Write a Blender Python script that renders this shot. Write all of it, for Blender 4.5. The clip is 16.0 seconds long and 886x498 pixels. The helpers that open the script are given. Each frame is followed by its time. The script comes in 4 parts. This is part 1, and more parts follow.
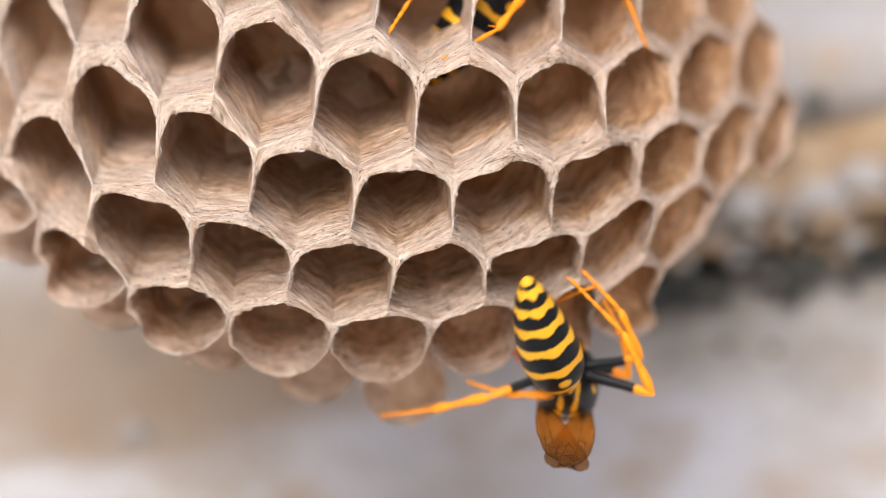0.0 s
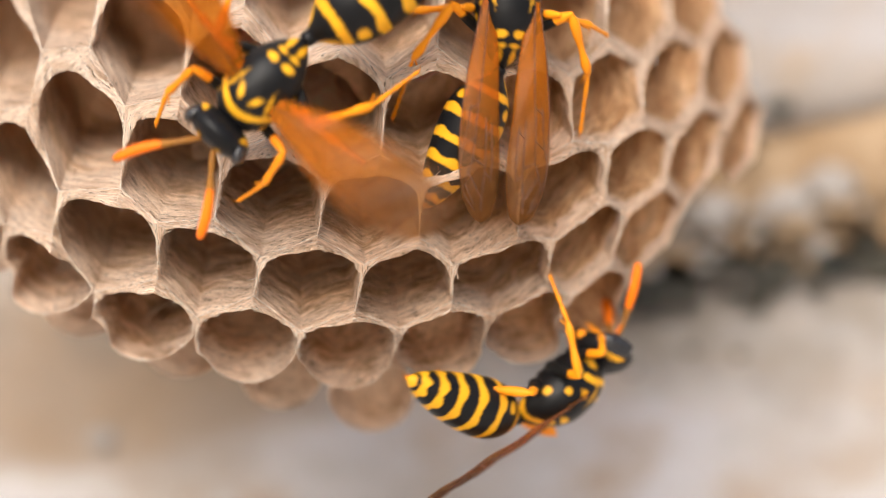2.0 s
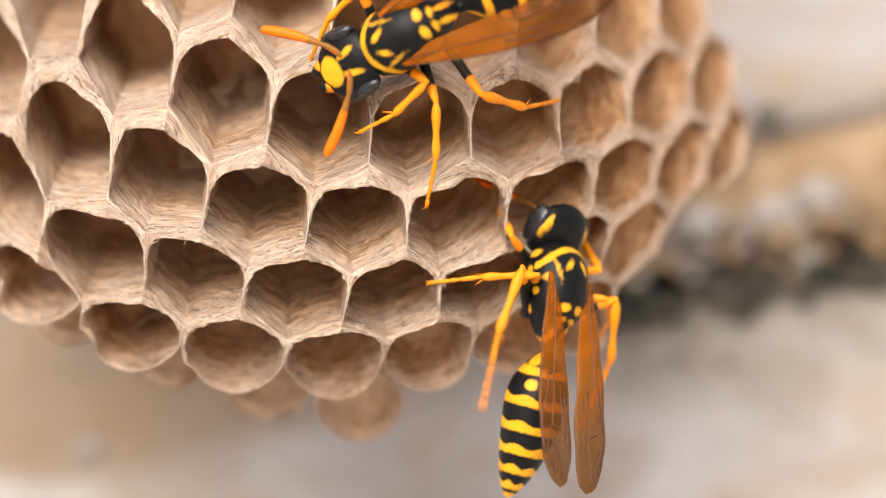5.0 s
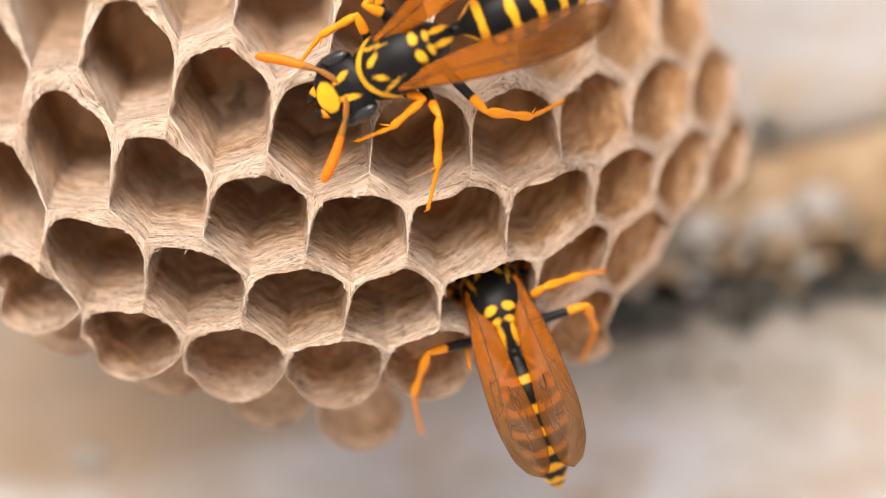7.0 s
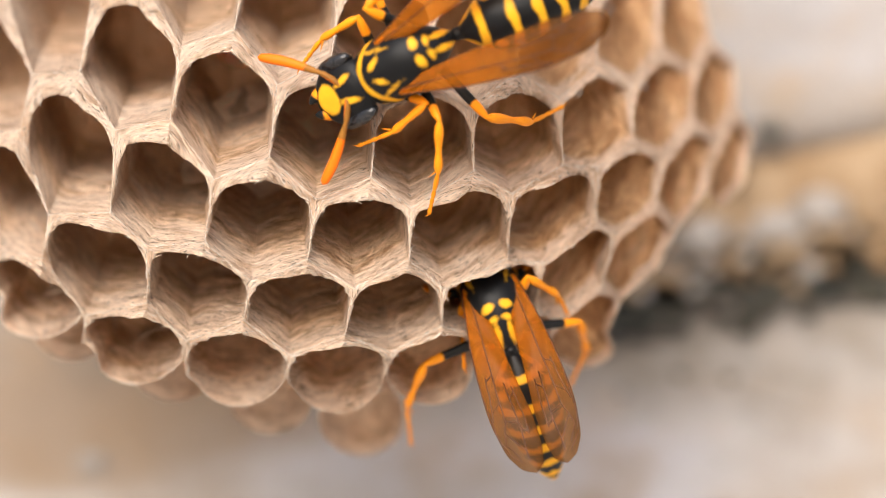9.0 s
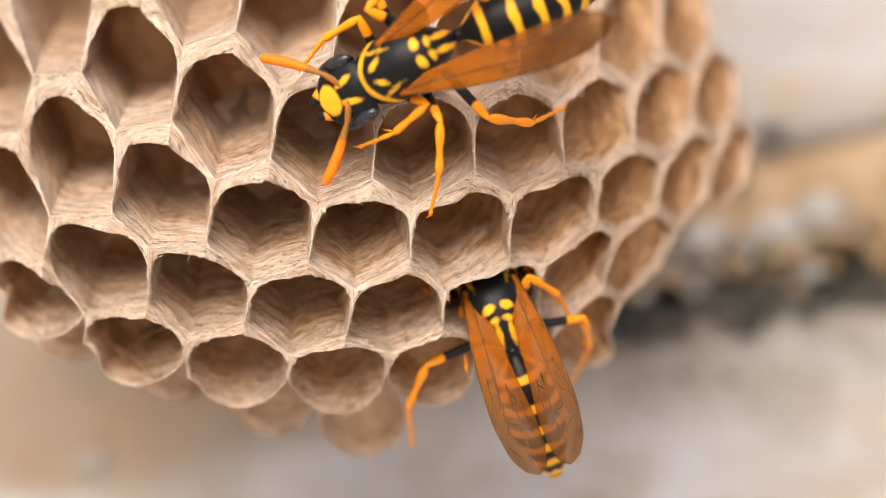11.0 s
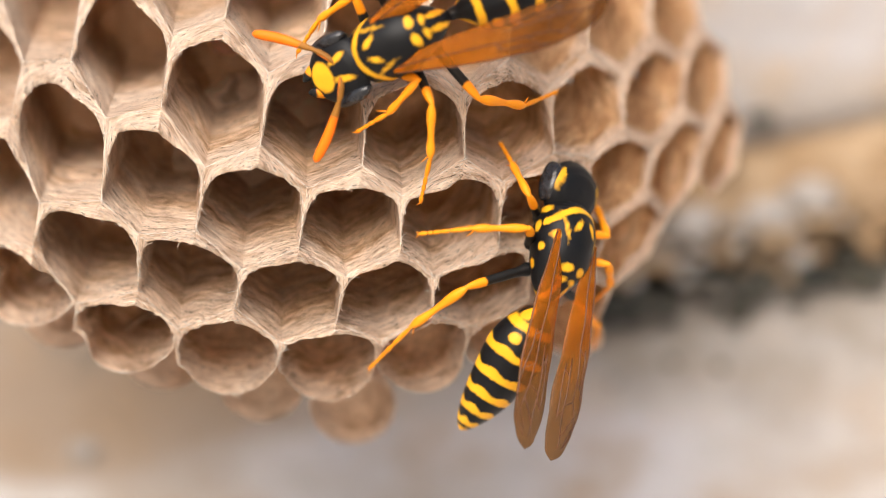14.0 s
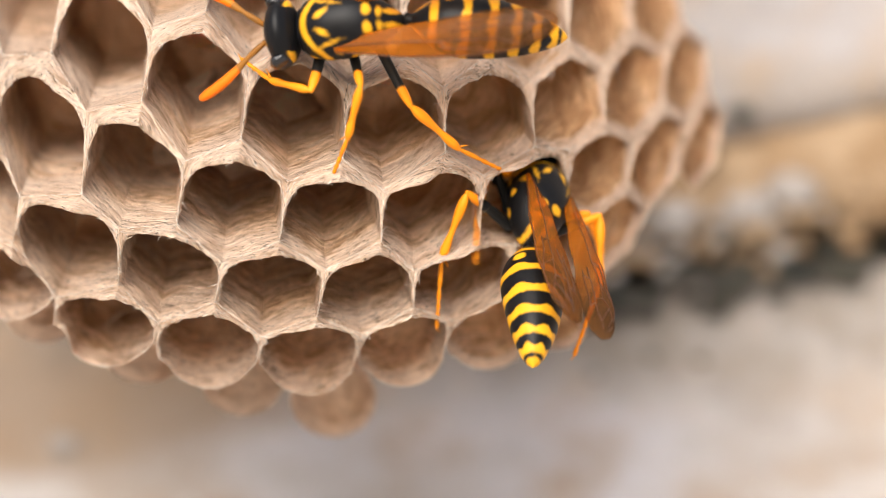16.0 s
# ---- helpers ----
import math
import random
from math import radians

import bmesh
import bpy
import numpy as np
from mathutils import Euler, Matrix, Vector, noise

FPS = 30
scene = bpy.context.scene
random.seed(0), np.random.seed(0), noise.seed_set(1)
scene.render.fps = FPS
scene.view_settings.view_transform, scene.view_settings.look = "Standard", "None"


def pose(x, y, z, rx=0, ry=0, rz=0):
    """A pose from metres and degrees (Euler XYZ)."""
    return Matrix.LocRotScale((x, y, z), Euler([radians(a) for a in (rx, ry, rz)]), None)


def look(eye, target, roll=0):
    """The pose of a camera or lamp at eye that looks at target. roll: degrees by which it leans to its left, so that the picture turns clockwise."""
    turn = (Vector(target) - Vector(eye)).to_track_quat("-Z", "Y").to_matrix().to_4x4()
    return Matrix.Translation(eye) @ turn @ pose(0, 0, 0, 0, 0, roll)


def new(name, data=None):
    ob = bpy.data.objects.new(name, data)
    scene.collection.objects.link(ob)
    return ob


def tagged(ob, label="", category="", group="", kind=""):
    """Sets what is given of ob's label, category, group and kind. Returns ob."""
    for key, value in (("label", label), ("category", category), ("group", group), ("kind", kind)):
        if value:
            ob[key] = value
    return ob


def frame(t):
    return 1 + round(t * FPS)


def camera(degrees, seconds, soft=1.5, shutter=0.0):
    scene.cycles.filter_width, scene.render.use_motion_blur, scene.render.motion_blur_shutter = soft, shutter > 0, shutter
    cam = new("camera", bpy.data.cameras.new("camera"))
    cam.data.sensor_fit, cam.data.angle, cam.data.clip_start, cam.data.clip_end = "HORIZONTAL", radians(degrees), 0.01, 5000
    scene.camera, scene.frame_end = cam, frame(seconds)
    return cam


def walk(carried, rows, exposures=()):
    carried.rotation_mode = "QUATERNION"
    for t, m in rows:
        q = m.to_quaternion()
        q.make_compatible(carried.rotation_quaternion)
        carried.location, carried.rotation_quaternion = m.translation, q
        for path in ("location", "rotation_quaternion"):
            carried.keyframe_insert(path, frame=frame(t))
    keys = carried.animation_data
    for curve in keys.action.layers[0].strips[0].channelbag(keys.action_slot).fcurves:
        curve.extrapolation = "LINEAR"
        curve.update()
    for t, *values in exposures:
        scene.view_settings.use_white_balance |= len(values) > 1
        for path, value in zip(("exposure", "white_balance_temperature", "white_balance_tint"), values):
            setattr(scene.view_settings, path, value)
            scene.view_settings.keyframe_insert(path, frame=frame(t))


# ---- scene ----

# The view looks along +y on to a comb about 45 mm wide, from 143 mm away; x is to the right, z up.
MM = 0.001
AWAY = 143 * MM          # eye to the comb's plane
UNIT = 0.0289 * MM       # one unit of the comb's plan
DEGREES = 18.0
EYE = Vector((0, -AWAY, 1.5))

cam = camera(DEGREES, 16.0, soft=0.75, shutter=0.5)
cam.data.dof.use_dof = True
cam.data.dof.focus_distance = AWAY + 0.9 * MM
cam.data.dof.aperture_fstop = 19.0


def aim(du, dv):
    """The camera turned so that the comb shows du units further right and dv further down."""
    far = AWAY / UNIT
    return look(EYE, EYE + Vector((-du, far, dv)))


PAN = [(0, 0, 0), (0.1, -12, 2), (0.2, -26, 4), (0.3, -38, 6), (0.4, -45, 7.5), (0.5, -46.7, 8.1), (1, -49, 8.8), (1.5, -53.6, 9.6),
       (2, -58.6, 10.7), (2.5, -64.3, 13.2), (3, -68.9, 15), (3.5, -73.5, 17.3), (4, -76.5, 20), (4.6, -79.3, 25), (5.5, -81.5, 33.5),
       (6.5, -81.1, 41.8), (7, -79.6, 44.8)]
PAN += [(7.5, -78.1, 47.9), (8, -77.4, 49.9), (8.5, -76.6, 51.8), (9, -76.3, 53.2), (10.2, -74.8, 55.3), (11.5, -74.2, 54.4),
        (12, -75.8, 52), (12.5, -78.1, 48.6), (13, -81.3, 44.2), (13.5, -85.9, 38.2), (14, -92, 32), (14.5, -99.6, 27.3),
        (15, -108.4, 24.4), (15.5, -117.7, 22.3), (16, -126.3, 21.1)]
walk(cam, [(t, aim(du, dv)) for t, du, dv in PAN], exposures=[(0, 0.22, 5740, 10), (0.5, 0.22, 5760, 10), (1.0, 0.25, 5960, 10), (1.5, 0.29, 6260, 10), (3.5, 0.31, 6420, 10.5), (13, 0.31, 6420, 10.5), (16, 0.31, 6340, 10.5)])

# ---- light: open shade under a bright, hazy sky ----
world = bpy.data.worlds.new("sky")
scene.world = world
world.use_nodes = True
sky = world.node_tree.nodes.new("ShaderNodeTexSky")
sky.sky_type, sky.sun_disc = "NISHITA", False
sky.sun_elevation, sky.sun_rotation = radians(35), radians(194)
sky.air_density, sky.dust_density = 1.0, 4.0
world.node_tree.links.new(sky.outputs[0], world.node_tree.nodes["Background"].inputs[0])
world.node_tree.nodes["Background"].inputs[1].default_value = 0.13
sun = new("sun", bpy.data.lights.new("sun", "SUN"))
sun.data.energy, sun.data.angle, sun.data.color = 3.5, radians(46), (1.0, 0.945, 0.87)
sun.matrix_world = look((-0.25, -1.0, 2.22), (0, 0, 1.5))


# ---- small tools ----
def spot(u, v, d=0.0):
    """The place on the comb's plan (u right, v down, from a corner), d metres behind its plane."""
    k = (AWAY + d) / AWAY
    return Vector(((u - 784) * UNIT * k, d, EYE.z + (441 - v) * UNIT * k))


def part(name, bm, material, parent=None, label="", smooth=True):
    data = bpy.data.meshes.new(name)
    bm.to_mesh(data)
    bm.free()
    data.materials.append(material)
    if smooth:
        data.shade_smooth()
    ob = new(name, data)
    if parent is not None:
        ob.parent = parent
    return tagged(ob, label)


def skin(rings, close=True, caps=True, split=0):
    """A bmesh stretched over rings of as many points each; at the ring split it starts anew."""
    bm = bmesh.new()
    rows = [[bm.verts.new(p) for p in ring] for ring in rings]
    n = len(rows[0])
    for k, (a, b) in enumerate(zip(rows, rows[1:])):
        for i in range(n if close else n - 1) if not split or k + 1 != split else ():
            j = (i + 1) % n
            bm.faces.new((a[i], a[j], b[j], b[i]))
    if caps and close:
        bm.faces.new(rows[0][::-1])
        bm.faces.new(rows[-1])
    bmesh.ops.recalc_face_normals(bm, faces=bm.faces)
    return bm


def tube(points, radii, n=10):
    """Rings round a bent line."""
    rings = []
    side = None
    for i, p in enumerate(points):
        a, b = points[max(i - 1, 0)], points[min(i + 1, len(points) - 1)]
        ahead = (Vector(b) - Vector(a)).normalized()
        if side is None:
            side = ahead.orthogonal().normalized()
        side = (side - ahead * side.dot(ahead)).normalized()
        up = ahead.cross(side)
        rings.append([Vector(p) + (side * math.cos(w) + up * math.sin(w)) * radii[i]
                      for w in (math.tau * k / n for k in range(n))])
    return rings


def join(bm, other):
    """Adds the mesh of other to bm."""
    data = bpy.data.meshes.new("joined")
    other.to_mesh(data)
    other.free()
    bm.from_mesh(data)
    bpy.data.meshes.remove(data)
    return bm


def grown(knots, n):
    """A smooth curve of n samples through knots (position, values...)."""
    k = np.array(knots, float)
    s = np.linspace(0, 1, n)
    x = k[0, 0] + (k[-1, 0] - k[0, 0]) * (0.5 - 0.5 * np.cos(np.pi * s))
    out = [x]
    for c in range(1, k.shape[1]):
        m = np.gradient(k[:, c], k[:, 0])
        i = np.clip(np.searchsorted(np.sign(k[-1, 0] - k[0, 0]) * k[:, 0], np.sign(k[-1, 0] - k[0, 0]) * x) - 1, 0, len(k) - 2)
        h = k[i + 1, 0] - k[i, 0]
        q = (x - k[i, 0]) / h
        out.append((2 * q**3 - 3 * q**2 + 1) * k[i, c] + (q**3 - 2 * q**2 + q) * h * m[i]
                   + (-2 * q**3 + 3 * q**2) * k[i + 1, c] + (q**3 - q**2) * h * m[i + 1])
    return np.stack(out, 1)


# ---- materials ----
class Nodes:
    """A short way to write a node material."""

    def __init__(self, name):
        self.mat = bpy.data.materials.new(name)
        self.mat.use_nodes = True
        self.tree = self.mat.node_tree
        self.bsdf = self.tree.nodes["Principled BSDF"]

    def add(self, kind, inputs=None, **props):
        n = self.tree.nodes.new("ShaderNode" + kind)
        for k, v in props.items():
            if k == "operation":
                n.operation = v
            elif k == "use_clamp":
                n.use_clamp = v
            elif k == "data_type":
                n.data_type = v
            elif k == "blend_type":
                n.blend_type = v
            elif k == "uv_map":
                n.uv_map = v
            elif k == "attribute_name":
                n.attribute_name = v
        for k, v in (inputs or {}).items():
            self.put(n, k, v)
        return n

    def put(self, n, k, v):
        if isinstance(v, bpy.types.Node):
            v = v.outputs[0]
        if isinstance(v, bpy.types.NodeSocket):
            self.tree.links.new(v, n.inputs[k])
        else:
            n.inputs[k].default_value = v

    def maths(self, op, a, b=0.0, clamp=False):
        return self.add("Math", {0: a, 1: b}, operation=op, use_clamp=clamp)

    def mix(self, f, a, b, how="MIX"):
        n = self.add("Mix", data_type="RGBA", blend_type=how)
        self.put(n, 0, f)
        self.put(n, 6, a)
        self.put(n, 7, b)
        return n.outputs[2]

    def ramp(self, f, *stops):
        n = self.add("ValToRGB", {0: f})
        while len(n.color_ramp.elements) < len(stops):
            n.color_ramp.elements.new(0.5)
        for e, (p, c) in zip(n.color_ramp.elements, stops):
            e.position, e.color = p, (c if len(c) == 4 else (*c, 1))
        return n

    def bump(self, height, strength, distance, normal=None):
        n = self.add("Bump", {"Height": height, "Strength": strength, "Distance": distance})
        if normal is not None:
            self.put(n, "Normal", normal)
        return n

    def done(self, colour=None, rough=0.6, normal=None, **more):
        if colour is not None:
            self.put(self.bsdf, "Base Color", colour)
        self.put(self.bsdf, "Roughness", rough)
        if normal is not None:
            self.put(self.bsdf, "Normal", normal)
        for k, v in more.items():
            self.put(self.bsdf, k.replace("_", " "), v)
        return self.mat


def paper_material():
    """Wasp paper: chewed wood fibres laid in bands round each cell, in greys, creams and tans."""
    n = Nodes("wasp_paper")
    uv = n.add("UVMap", uv_map="laid")
    where = n.add("NewGeometry").outputs["Position"]
    rnd = n.add("ObjectInfo").outputs["Random"]
    swirl = n.add("TexNoise", {"Vector": where, "Scale": 420.0, "Detail": 2.0})
    lean = n.add("VectorMath", {0: swirl.outputs["Color"], 1: (0.5, 0.5, 0.5)}, operation="SUBTRACT")
    lean = n.add("VectorMath", {0: lean, "Scale": 0.75}, operation="SCALE")
    off = n.add("CombineXYZ", {"Z": n.maths("MULTIPLY", rnd, 40.0)})
    at = n.add("VectorMath", {0: uv, 1: lean}, operation="ADD")
    at = n.add("VectorMath", {0: at, 1: off}, operation="ADD")
    fine = n.add("TexNoise", {"Vector": n.add("VectorMath", {0: at, 1: (1.2, 5.0, 1)}, operation="MULTIPLY"), "Scale": 1.0, "Detail": 7.0, "Roughness": 0.68})
    band = n.add("TexNoise", {"Vector": n.add("VectorMath", {0: at, 1: (0.2, 1.3, 1)}, operation="MULTIPLY"), "Scale": 1.0, "Detail": 3.0, "Roughness": 0.5})
    blot = n.add("TexNoise", {"Vector": where, "Scale": 160.0, "Detail": 4.0})
    slit = n.add("TexNoise", {"Vector": n.add("VectorMath", {0: at, 1: (3.0, 11.0, 1)}, operation="MULTIPLY"), "Scale": 1.0, "Detail": 2.0})
    colour = n.ramp(band, (0.25, (0.56, 0.385, 0.26)), (0.42, (0.82, 0.625, 0.465)), (0.56, (0.90, 0.745, 0.61)), (0.75, (0.84, 0.73, 0.64)))
    streak = n.ramp(fine, (0.33, (0.46, 0.37, 0.30)), (0.45, (0.86, 0.80, 0.74)), (0.53, (1.01, 1.0, 0.98)), (0.64, (1.22, 1.21, 1.19)))
    c = n.mix(0.55, colour, streak, "MULTIPLY")
    tint = n.ramp(blot, (0.35, (0.80, 0.70, 0.58)), (0.55, (1.0, 0.97, 0.93)), (0.7, (1.02, 1.03, 1.05)))
    c = n.mix(0.8, c, tint, "MULTIPLY")
    # the paper runs from grey-white on one flank of the comb to tan on the other
    over = n.add("TexNoise", {"Vector": where, "Scale": 120.0, "Detail": 2.0})
    flank = n.maths("ADD", n.maths("MULTIPLY", n.add("SeparateXYZ", {0: where}).outputs["X"], 1 / (24 * MM)), n.maths("MULTIPLY", over, 0.9))
    c = n.mix(1.0, c, n.ramp(flank, (0.0, (1.07, 1.06, 1.05)), (0.45, (1.05, 1.0, 0.93)), (0.80, (0.86, 0.70, 0.52))), "MULTIPLY")
    hole = n.maths("MULTIPLY", n.ramp(slit, (0.60, (0, 0, 0)), (0.68, (1, 1, 1))), n.ramp(n.add("TexNoise", {"Vector": where, "Scale": 330.0, "Detail": 1.0}), (0.40, (0, 0, 0)), (0.52, (1, 1, 1))))
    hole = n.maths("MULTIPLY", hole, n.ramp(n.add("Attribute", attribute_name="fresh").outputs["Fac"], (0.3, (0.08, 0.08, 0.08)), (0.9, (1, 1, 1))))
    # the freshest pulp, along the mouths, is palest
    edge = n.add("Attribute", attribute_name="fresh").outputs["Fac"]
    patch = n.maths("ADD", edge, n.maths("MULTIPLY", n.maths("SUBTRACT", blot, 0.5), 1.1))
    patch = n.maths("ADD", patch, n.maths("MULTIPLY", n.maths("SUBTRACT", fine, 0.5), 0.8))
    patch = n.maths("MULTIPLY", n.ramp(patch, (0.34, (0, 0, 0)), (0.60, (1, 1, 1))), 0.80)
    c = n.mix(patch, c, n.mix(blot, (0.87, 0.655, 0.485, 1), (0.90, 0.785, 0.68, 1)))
    c = n.mix(0.55, c, streak, "MULTIPLY")
    # mottling of pulp from different mouthfuls, and pits that were chewed through
    mott = n.add("TexNoise", {"Vector": n.add("VectorMath", {0: at, 1: (0.55, 1.5, 1)}, operation="MULTIPLY"), "Scale": 1.0, "Detail": 5.0, "Roughness": 0.62})
    c = n.mix(0.7, c, n.ramp(mott, (0.36, (0.66, 0.53, 0.42)), (0.47, (0.97, 0.92, 0.86)), (0.56, (1.04, 1.03, 1.02)), (0.66, (1.12, 1.10, 1.08))), "MULTIPLY")
    pit = n.add("TexNoise", {"Vector": n.add("VectorMath", {0: at, 1: (1.9, 4.2, 1)}, operation="MULTIPLY"), "Scale": 1.0, "Detail": 3.0, "Roughness": 0.6})
    pit = n.maths("MULTIPLY", n.ramp(pit, (0.63, (0, 0, 0)), (0.69, (1, 1, 1))), n.ramp(edge, (0.05, (0.25, 0.25, 0.25)), (0.6, (1, 1, 1))))
    hole = n.maths("MAXIMUM", hole, pit)
    c = n.mix(n.maths("MULTIPLY", hole, 0.72), c, (0.10, 0.062, 0.038, 1))
    h = n.maths("ADD", n.maths("ADD", n.maths("MULTIPLY", fine, 1.0), n.maths("MULTIPLY", mott, 1.0)), n.maths("MULTIPLY", band, 1.4))
    h = n.maths("SUBTRACT", h, n.maths("MULTIPLY", hole, 0.8))
    relief = n.bump(h, 1.0, 0.34 * MM)
    n.done(c, 0.85, relief, Specular_IOR_Level=0.2)
    glow = n.add("BsdfTranslucent", {"Color": n.mix(1.0, c, (1.0, 0.86, 0.70, 1), "MULTIPLY"), "Normal": relief})
    both = n.add("MixShader", {0: 0.26, 1: n.bsdf, 2: glow})
    n.tree.links.new(both.outputs[0], n.tree.nodes["Material Output"].inputs[0])
    return n.mat


def fibre_material():
    n = Nodes("torn_fibre")
    rnd = n.add("NewGeometry").outputs["Random Per Island"]
    c = n.ramp(rnd, (0.0, (0.40, 0.28, 0.19)), (0.35, (0.68, 0.54, 0.42)), (1.0, (0.88, 0.80, 0.71)))
    return n.done(c, 0.8)


def body_material(name, yellow, black, gloss):
    """Shiny insect skin, black with yellow marks; the marks' edge is where the mesh's field 'mark' changes sign."""
    n = Nodes(name)
    where = n.add("TexCoord").outputs["Object"]
    field = n.add("Attribute", attribute_name="mark").outputs["Fac"]
    rag = n.add("TexNoise", {"Vector": where, "Scale": 3500.0, "Detail": 3.0})
    f = n.maths("ADD", field, n.maths("MULTIPLY", n.maths("SUBTRACT", rag, 0.5), 0.16))
    on = n.maths("ADD", n.maths("MULTIPLY", f, 9.0), 0.5, clamp=True)
    tone = n.add("TexNoise", {"Vector": where, "Scale": 900.0, "Detail": 3.0})
    y = n.mix(tone, yellow, tuple(a * b for a, b in zip(yellow, (0.86, 0.66, 0.5, 1))))
    b = n.mix(tone, black, tuple(a * 2.2 for a in black[:3]) + (1,))
    pits = n.add("TexVoronoi", {"Vector": where, "Scale": 9000.0})
    hair = n.add("TexNoise", {"Vector": where, "Scale": 14000.0, "Detail": 2.0})
    h = n.maths("ADD", pits.outputs["Distance"], hair)
    return n.done(n.mix(on, b, y), n.maths("ADD", n.maths("MULTIPLY", tone, 0.25), gloss), n.bump(h, 0.25, 0.02 * MM), Specular_IOR_Level=0.18)


def plain_material(name, a, b, rough, scale, bump=0.2, deep=0.02 * MM, **more):
    n = Nodes(name)
    where = n.add("TexCoord").outputs["Object"]
    x = n.add("TexNoise", {"Vector": where, "Scale": scale, "Detail": 5.0})
    y = n.add("TexNoise", {"Vector": where, "Scale": scale * 7, "Detail": 3.0})
    c = n.mix(n.ramp(x, (0.35, (0, 0, 0)), (0.65, (1, 1, 1))), a, b)
    return n.done(c, rough, n.bump(n.maths("ADD", x, y), bump, deep), **more)


def wing_material():
    """Amber membrane: partly clear, with a soft sheen and a fine crinkle."""
    n = Nodes("wing_membrane")
    where = n.add("TexCoord").outputs["Object"]
    long = n.add("VectorMath", {0: where, 1: (500, 2600, 900)}, operation="MULTIPLY")
    x = n.add("TexNoise", {"Vector": long, "Scale": 1.0, "Detail": 4.0})
    far = n.maths("MULTIPLY", n.add("SeparateXYZ", {0: where}).outputs["X"], -1 / (11 * MM), clamp=True)
    near_tip = n.ramp(far, (0.35, (0, 0, 0)), (0.85, (1, 1, 1)))
    c = n.mix(near_tip, n.mix(x, (0.36, 0.105, 0.003, 1), (0.54, 0.18, 0.008, 1)), n.mix(x, (0.12, 0.048, 0.010, 1), (0.24, 0.105, 0.028, 1)))
    n.done(c, 0.38, n.bump(x, 0.5, 0.05 * MM), Specular_IOR_Level=0.3)
    clear = n.add("BsdfTransparent", {"Color": n.mix(near_tip, (0.86, 0.60, 0.27, 1), (0.72, 0.57, 0.40, 1))})
    thick = n.maths("SUBTRACT", 0.36, n.maths("MULTIPLY", far, 0.12))
    shine = n.add("MixShader", {0: thick, 1: clear, 2: n.bsdf})
    n.tree.links.new(shine.outputs[0], n.tree.nodes["Material Output"].inputs[0])
    return n.mat


def wall_material(name, low, mid_tone, high):
    """Weathered render over stone, in three tones, with rusty mottling and two browner patches."""
    n = Nodes(name)
    where = n.add("TexCoord").outputs["Object"]
    big = n.add("TexNoise", {"Vector": n.add("VectorMath", {0: where, 1: (0.7, 1, 1.6)}, operation="MULTIPLY"), "Scale": 48.0, "Detail": 4.0, "Roughness": 0.6})
    mid = n.add("TexNoise", {"Vector": where, "Scale": 190.0, "Detail": 5.0, "Roughness": 0.65})
    fine = n.add("TexNoise", {"Vector": where, "Scale": 1500.0, "Detail": 4.0})
    c = n.ramp(big, (0.30, low), (0.44, mid_tone), (0.60, high))
    c = n.mix(n.maths("MULTIPLY", n.ramp(mid, (0.48, (0, 0, 0)), (0.66, (1, 1, 1))), 0.7), c, (0.36, 0.26, 0.17, 1))
    c = n.mix(n.maths("MULTIPLY", n.ramp(fine, (0.6, (0, 0, 0)), (0.7, (1, 1, 1))), 0.4), c, (0.2, 0.18, 0.16, 1))
    # an earthy brown patch below the joint, painted for the nest's shade on the wall
    px = n.add("SeparateXYZ", {0: where})
    dx = n.maths("MULTIPLY", n.maths("ADD", px.outputs["X"], 22 * MM), 1 / (20 * MM))
    dz = n.maths("MULTIPLY", n.maths("SUBTRACT", px.outputs["Z"], 1.4915), 1 / (7 * MM))
    r = n.maths("SQRT", n.maths("ADD", n.maths("MULTIPLY", dx, dx), n.maths("MULTIPLY", dz, dz)))
    r = n.maths("ADD", r, n.maths("MULTIPLY", n.maths("SUBTRACT", big, 0.5), 2.0))
    c = n.mix(n.ramp(r, (0.45, (0.75, 0.75, 0.75)), (1.25, (0, 0, 0))), c, (0.26, 0.185, 0.125, 1))
    # grey-brown near the joint, fading unevenly away from it
    edge = n.maths("ADD", n.maths("MULTIPLY", n.maths("ABSOLUTE", n.maths("SUBTRACT", px.outputs["X"], 10 * MM)), 0.12), 1.5 - 107 * UNIT * (AWAY + 50 * MM) / AWAY + 1.2 * MM)
    below = n.maths("MULTIPLY", n.maths("ABSOLUTE", n.maths("SUBTRACT", edge, px.outputs["Z"])), 1 / (9 * MM))
    below = n.maths("ADD", below, n.maths("MULTIPLY", n.maths("SUBTRACT", mid, 0.5), 2.6))
    c = n.mix(n.ramp(below, (0.1, (0.85, 0.85, 0.85)), (1.0, (0, 0, 0))), c, (0.20, 0.165, 0.13, 1))
    return n.done(c, 0.9, n.bump(n.maths("ADD", mid, fine), 0.6, 0.8 * MM))


